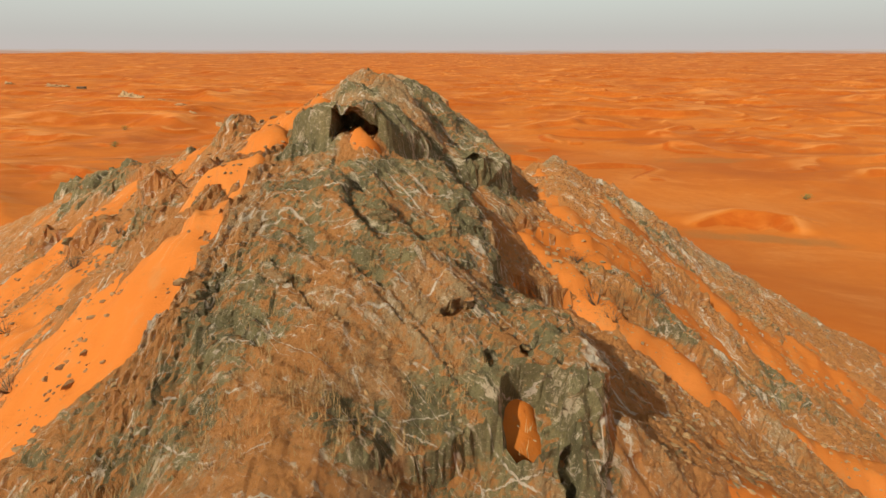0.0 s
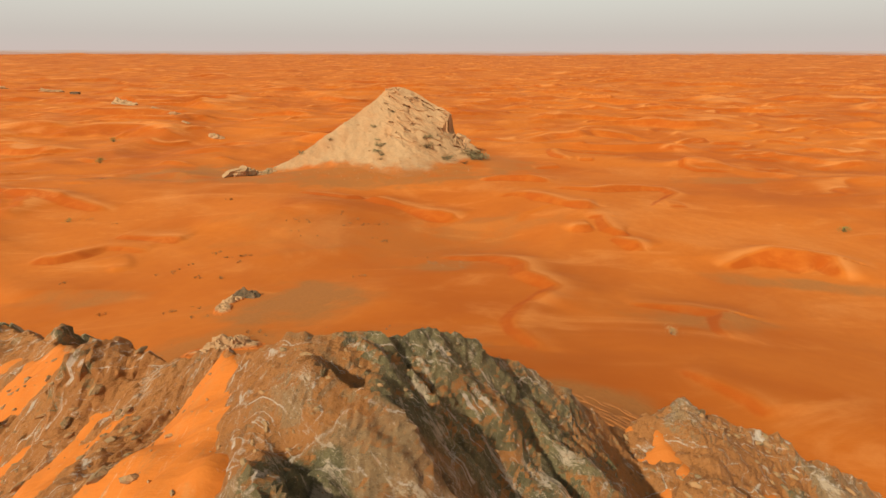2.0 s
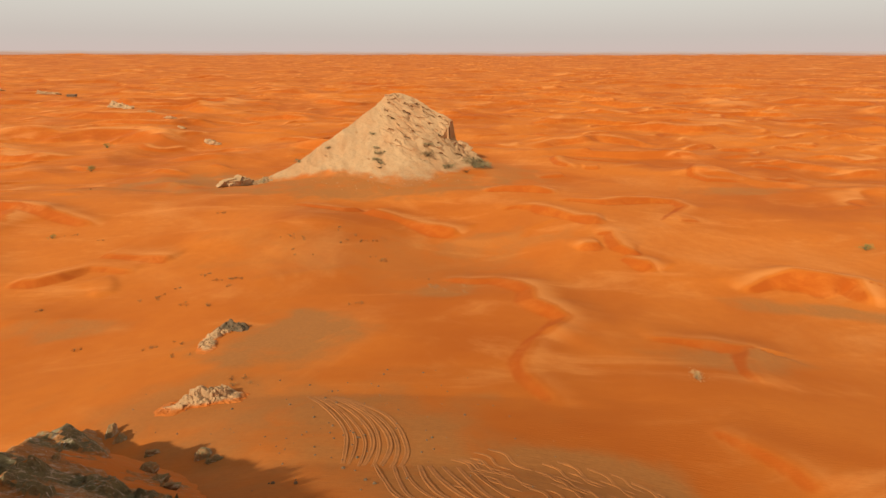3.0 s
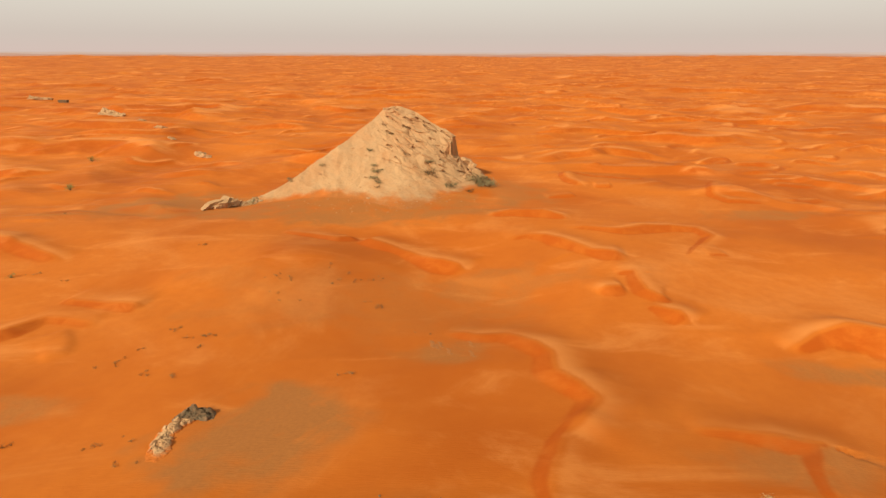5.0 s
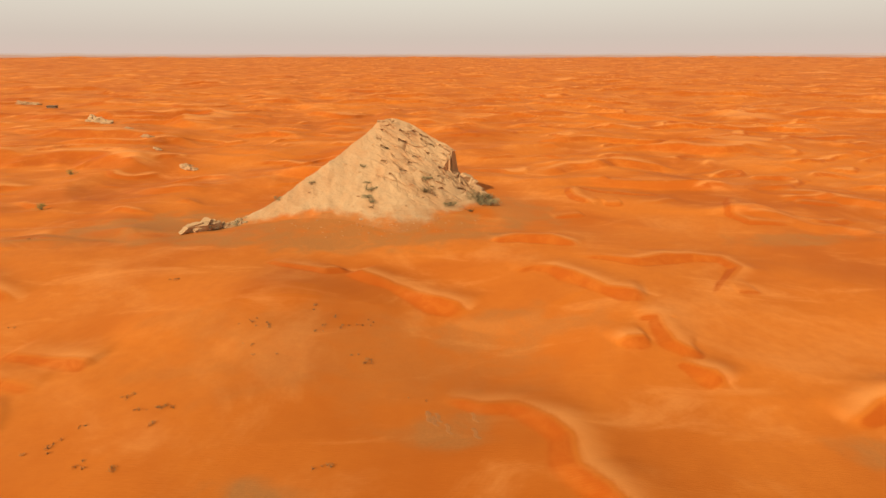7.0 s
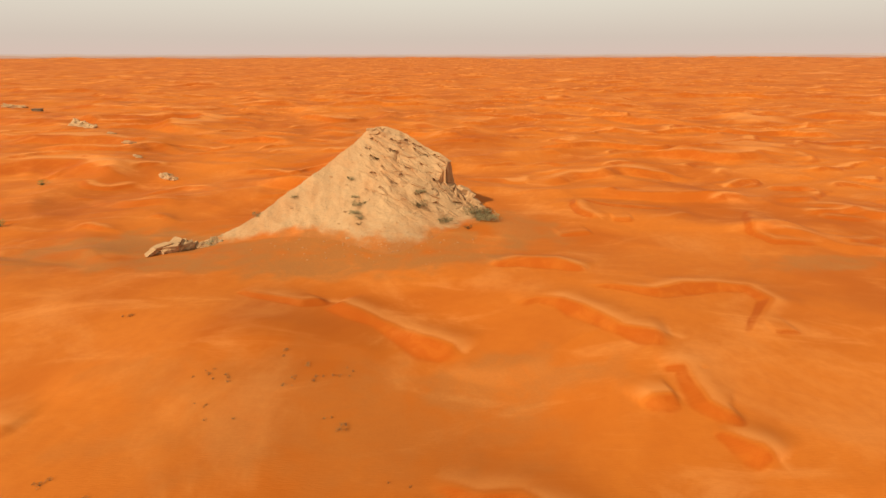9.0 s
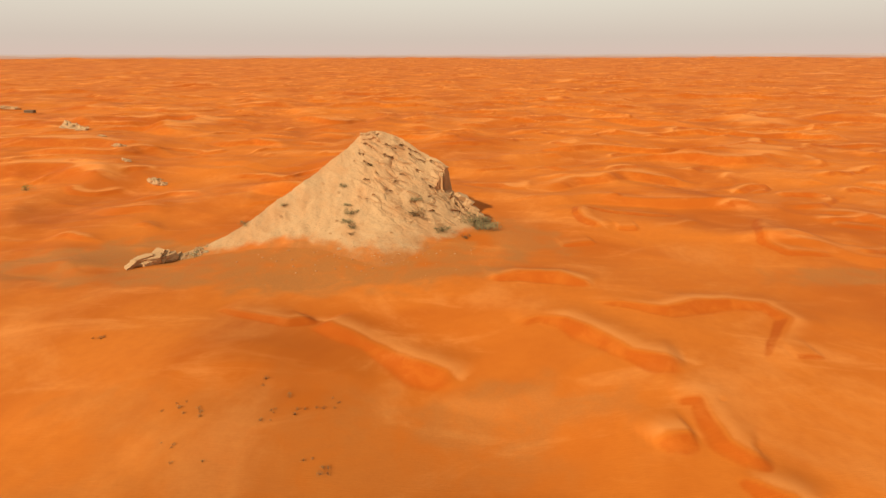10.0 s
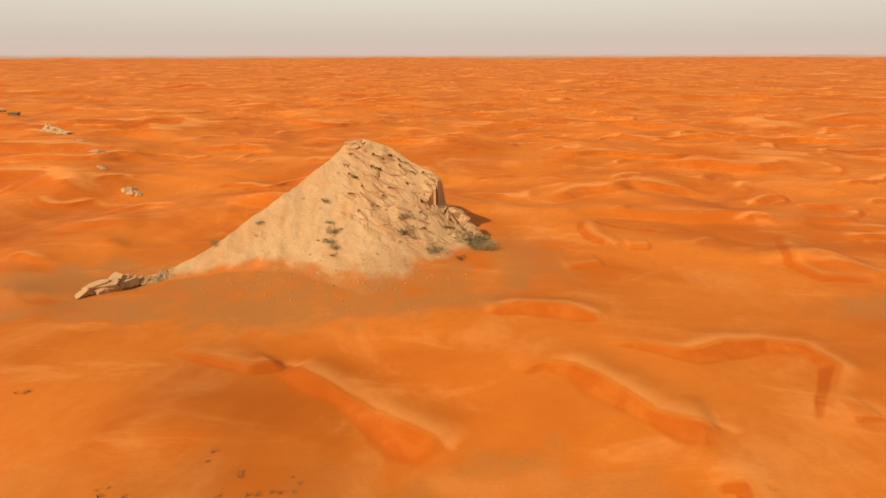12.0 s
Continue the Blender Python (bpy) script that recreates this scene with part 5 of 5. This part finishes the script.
for gx_, gy_, gs in ((5.5, 16.4, 1.2), (6.0, 15.9, 1.0), (8.8, 19.2, 1.0), (5.3, 18.9, 0.9), (-18.5, 23.6, 1.1), (-18.8, 19.2, 1.2), (-16.5, 24.6, 0.7), (-13, 12.8, 1.1), (-12.6, 11.4, 1.0), (-11.6, 22.4, 0.6)):
    grow(shrub_bare, gx_, gy_, max(hill_top(gx_, gy_), hill_sand(gx_, gy_) - 0.1), gs, "twiggy bushes on the dark hill")
CLUMPS = [(-43, 147), (-42, 149), (-38, 147), (-39, 140), (-35, 138), (-27, 146), (-26, 149), (-24, 153), (-22, 150), (-19, 139), (-16, 137), (-6, 125), (-68, 171), (-30, 156), (-18, 152)]
CLUMPS += [(-54, 123), (-49, 120), (-46, 120), (-44, 121), (-56, 116), (-56, 113), (-59, 111), (-50, 108), (-45, 115), (-46, 108), (-100, 152), (-19, 107), (-17, 107), (-129, 203)]
CLUMPS += [(-75, 106), (-90, 148), (-59, 92), (-45, 89), (-26, 75), (-38, 85), (-42, 90), (-8, 40), (1, 43)]
for cx_, cy_ in CLUMPS:
    for _ in range(rng.choice((2, 2, 3, 4))):
        tx, ty = cx_ + rng.gauss(0, 1.1), cy_ + rng.gauss(0, 0.7)
        grow(tuft_dark, tx, ty, land(tx, ty), rng.uniform(0.35, 0.8), "dry tussocks")

# loose stones round the pale peak and the dark hill's foot
def scatter(name, label, places, material, top):
    rs = random.Random(11)
    bm = bmesh.new()
    for x, y, s in places:
        z = top(x, y)
        made = bmesh.ops.create_icosphere(bm, subdivisions=1, radius=s * 0.5)
        for v in made["verts"]:
            v.co = Vector((v.co.x * rs.uniform(0.8, 1.3), v.co.y * rs.uniform(0.8, 1.3), v.co.z * rs.uniform(0.5, 0.9))) + Vector((x, y, z + 0.1 * s))
    return tagged(part(name, bm, material), label, "stones", kind="stuff")


spots = [(rng.gauss(-22, 22), rng.gauss(219, 7), rng.choice((0.15, 0.25, 0.35, 0.6))) for _ in range(130)]
scatter("loose_stones", "pale broken stones strewn over the sand below the peak", spots, stone_mat, lambda x, y: max(land(x, y), peak_top(x, y)))
spots = [(rng.gauss(-12, 10), rng.gauss(62, 8), rng.choice((0.1, 0.15, 0.2, 0.3))) for _ in range(140)]
scatter("rubble", "dark rubble on the gravel at the hill's foot", spots, dark_stone, lambda x, y: land(x, y))


def rubble_field(name, label, count, seed, area, sizes, top, material):
    """Many small angular stones half sunk in a slope, joined into one mesh."""
    rs = np.random.RandomState(seed)
    ball = bmesh.new()
    bmesh.ops.create_icosphere(ball, subdivisions=1, radius=0.5)
    shape = np.array([v.co[:] for v in ball.verts])
    tris = np.array([[v.index for v in f.verts] for f in ball.faces])
    ball.free()
    points, faces = [], []
    for _ in range(count):
        x, y = rs.uniform(area[0], area[1]), rs.uniform(area[2], area[3])
        if fbm(np.array([x]), np.array([y]), 3.0, 2, seed)[0] < rs.uniform(-0.5, 0.25):
            continue
        s = sizes[0] * (sizes[1] / sizes[0]) ** (rs.rand() ** 2.2)
        turn = rs.uniform(-0.5, 0.5) + (0.85 if x < -6 else -0.64)
        c, n = math.cos(turn), math.sin(turn)
        p = shape * (1 + 0.35 * rs.uniform(-1, 1, (len(shape), 1))) * s * np.array([rs.uniform(1.0, 2.0), rs.uniform(0.6, 1.0), rs.uniform(0.5, 0.9)])
        p = np.stack([p[:, 0] * c - p[:, 1] * n + x, p[:, 0] * n + p[:, 1] * c + y, p[:, 2] + top(x, y) + 0.08 * s], -1)
        faces.append(tris + len(shape) * len(points))
        points.append(p)
    me = bpy.data.meshes.new(name)
    me.from_pydata(np.concatenate(points).tolist(), [], np.concatenate(faces).tolist())
    me.materials.append(material)
    return tagged(new(name, me), label, "stones", kind="stuff")


def slope_top(x, y):
    return max(hill_top(x, y), hill_sand(x, y))


rubble_field("flank_stones", "brown broken stones strewn over the hill's sunny sandy flank", 3200, 31, (-26, -5.5, 8, 30), (0.04, 0.26), slope_top, dusty_stone)
rubble_field("flank_stones", "brown broken stones strewn over the hill's shaded sandy flank", 4000, 32, (3.2, 22, 9, 28), (0.04, 0.22), slope_top, dusty_stone)
rubble_field("ridge_stones", "small stones lying on the dark rock ridge", 1500, 33, (-5.5, 3.2, 8, 26), (0.03, 0.13), slope_top, dusty_stone)


# dry grass at the near end of the dark hill
def grass(name, label, places):
    rs = random.Random(21)
    bm = bmesh.new()
    for x, y in places:
        z = max(hill_top(x, y), hill_sand(x, y) - 0.2) - 0.03
        for _ in range(9):
            a, h = rs.uniform(0, 6.3), rs.uniform(0.12, 0.34)
            p = Vector((x + rs.gauss(0, 0.06), y + rs.gauss(0, 0.06), z))
            lean = Vector((math.cos(a), math.sin(a), 0)) * h * rs.uniform(0.1, 0.5)
            w = Vector((-math.sin(a), math.cos(a), 0)) * 0.008
            bm.faces.new([bm.verts.new(p - w), bm.verts.new(p + w), bm.verts.new(p + lean + Vector((0, 0, h)))])
    return tagged(part(name, bm, straw_mat), label, "dry grass", kind="stuff")


grass("dry_grass", "bleached dry grass stubble along the dark rock's lower edge",
      [(rng.uniform(-9, 1.2), rng.gauss(7.7, 0.5)) for _ in range(260)] + [(rng.gauss(-3, 2.2), rng.uniform(8, 12)) for _ in range(160)])


# tyre tracks pressed into the gravel below the hill
def track(points, wide=0.5, high=0.16):
    pts = [Vector((x, y, 0)) for x, y in points]
    fine = []
    for i in range(len(pts) - 1):
        p0, p1, p2, p3 = pts[max(i - 1, 0)], pts[i], pts[i + 1], pts[min(i + 2, len(pts) - 1)]
        for k in range(10):
            t = k / 10
            fine.append(0.5 * (2 * p1 + (p2 - p0) * t + (2 * p0 - 5 * p1 + 4 * p2 - p3) * t * t + (3 * p1 - p0 - 3 * p2 + p3) * t ** 3))
    prof = ((-1.0, -0.06), (-0.62, 1.0), (-0.3, 0.25), (0.3, 0.2), (0.62, 0.9), (1.0, -0.06))
    bm = bmesh.new()
    rows = []
    for i, p in enumerate(fine):
        d = (fine[min(i + 1, len(fine) - 1)] - fine[max(i - 1, 0)]).normalized()
        n = Vector((-d.y, d.x, 0))
        fade = min(1, i / 6, (len(fine) - 1 - i) / 6) * (0.75 + 0.5 * noise.noise(p * 0.35))
        row = []
        for u, h in prof:
            q = p + n * u * wide
            row.append(bm.verts.new((q.x, q.y, land(q.x, q.y) + (0.02 + high * max(h, 0)) * fade - (0.08 if h < 0 or fade < 0.05 else 0))))
        rows.append(row)
    for a, b in zip(rows, rows[1:]):
        for k in range(len(prof) - 1):
            f = bm.faces.new([a[k], a[k + 1], b[k + 1], b[k]])
            f.smooth = True
    ob = part("tyre_track", bm, track_mat)
    return tagged(ob, "curving tyre track pressed into brown gravelly sand", "tyre track", "tyre tracks")


track_mat = plain_material("track_sand", (0.44, 0.150, 0.032), (0.35, 0.125, 0.030), 0.8, 0.9, 0.04)
def wobble():
    return rng.uniform(-0.35, 0.35)


INNER = ((-16.8, 71.0), (-12.3, 64.0), (-9.9, 58.8), (-9.4, 53.2))
OUTER = ((-12.4, 69.4), (-7.0, 63.6), (-4.6, 57.3), (-5.0, 53.0))
for k in range(8):
    f = k / 7
    track([(a[0] + f * (b[0] - a[0]) + 0.5 * wobble(), a[1] + f * (b[1] - a[1]) + wobble()) for a, b in zip(INNER, OUTER)], rng.uniform(0.18, 0.34), rng.uniform(0.06, 0.12))
for k in range(8):
    o = 1.05 * k
    track([(-6.6 + o + wobble(), 54.6 - 0.1 * o), (-5.6 + o, 50.5 + wobble()), (-4.0 + o + wobble(), 47.4), (-0.4 + o, 45.8 + wobble())], rng.uniform(0.18, 0.32), rng.uniform(0.05, 0.10))
for k in range(46):
    f = rng.random()
    cx_, cy_ = 1.0 + 15 * f + rng.uniform(-1.5, 1.5), 52.0 - 1.0 * f + rng.uniform(-4.0, 4.0)
    s_ = rng.uniform(0.8, 1.9)
    track([(cx_ - 0.9 * s_, cy_ + 0.9 * s_), (cx_ - 0.1 * s_, cy_ + 0.5 * s_), (cx_ + 0.2 * s_, cy_ - 0.3 * s_), (cx_ + 1.0 * s_, cy_ - 0.7 * s_)], rng.uniform(0.16, 0.28), rng.uniform(0.04, 0.09))
for k in range(7):
    a_, b_ = -6 + 9 * rng.random(), 114 + 7 * rng.random()
    track([(a_, b_ + 1.6), (a_ + 0.5, b_ + 0.4), (a_ + 0.4, b_ - 0.6), (a_ + 1.2, b_ - 1.6)], 0.4, 0.03)

# a low dark shelter far off among the dunes
hut = new("shelter")
hut.location = (-404, 598, land(-404, 598) + 0.2)
tagged(hut, "long low dark shelter far off on the sand", "shelter")
bm = bmesh.new()
bmesh.ops.create_cube(bm, size=1, matrix=Matrix.Translation((0, 0, 1.1)) @ Matrix.Diagonal((9, 4, 2.2, 1)))
bmesh.ops.bevel(bm, geom=bm.edges[:], offset=0.1, segments=2, affect="EDGES")
part("walls", bm, dark_stone, hut)
bm = bmesh.new()
bmesh.ops.create_cube(bm, size=1, matrix=Matrix.Translation((0, 0, 2.35)) @ Matrix.Rotation(0.06, 4, "X") @ Matrix.Diagonal((10, 5, 0.2, 1)))
part("roof", bm, dark_stone, hut)
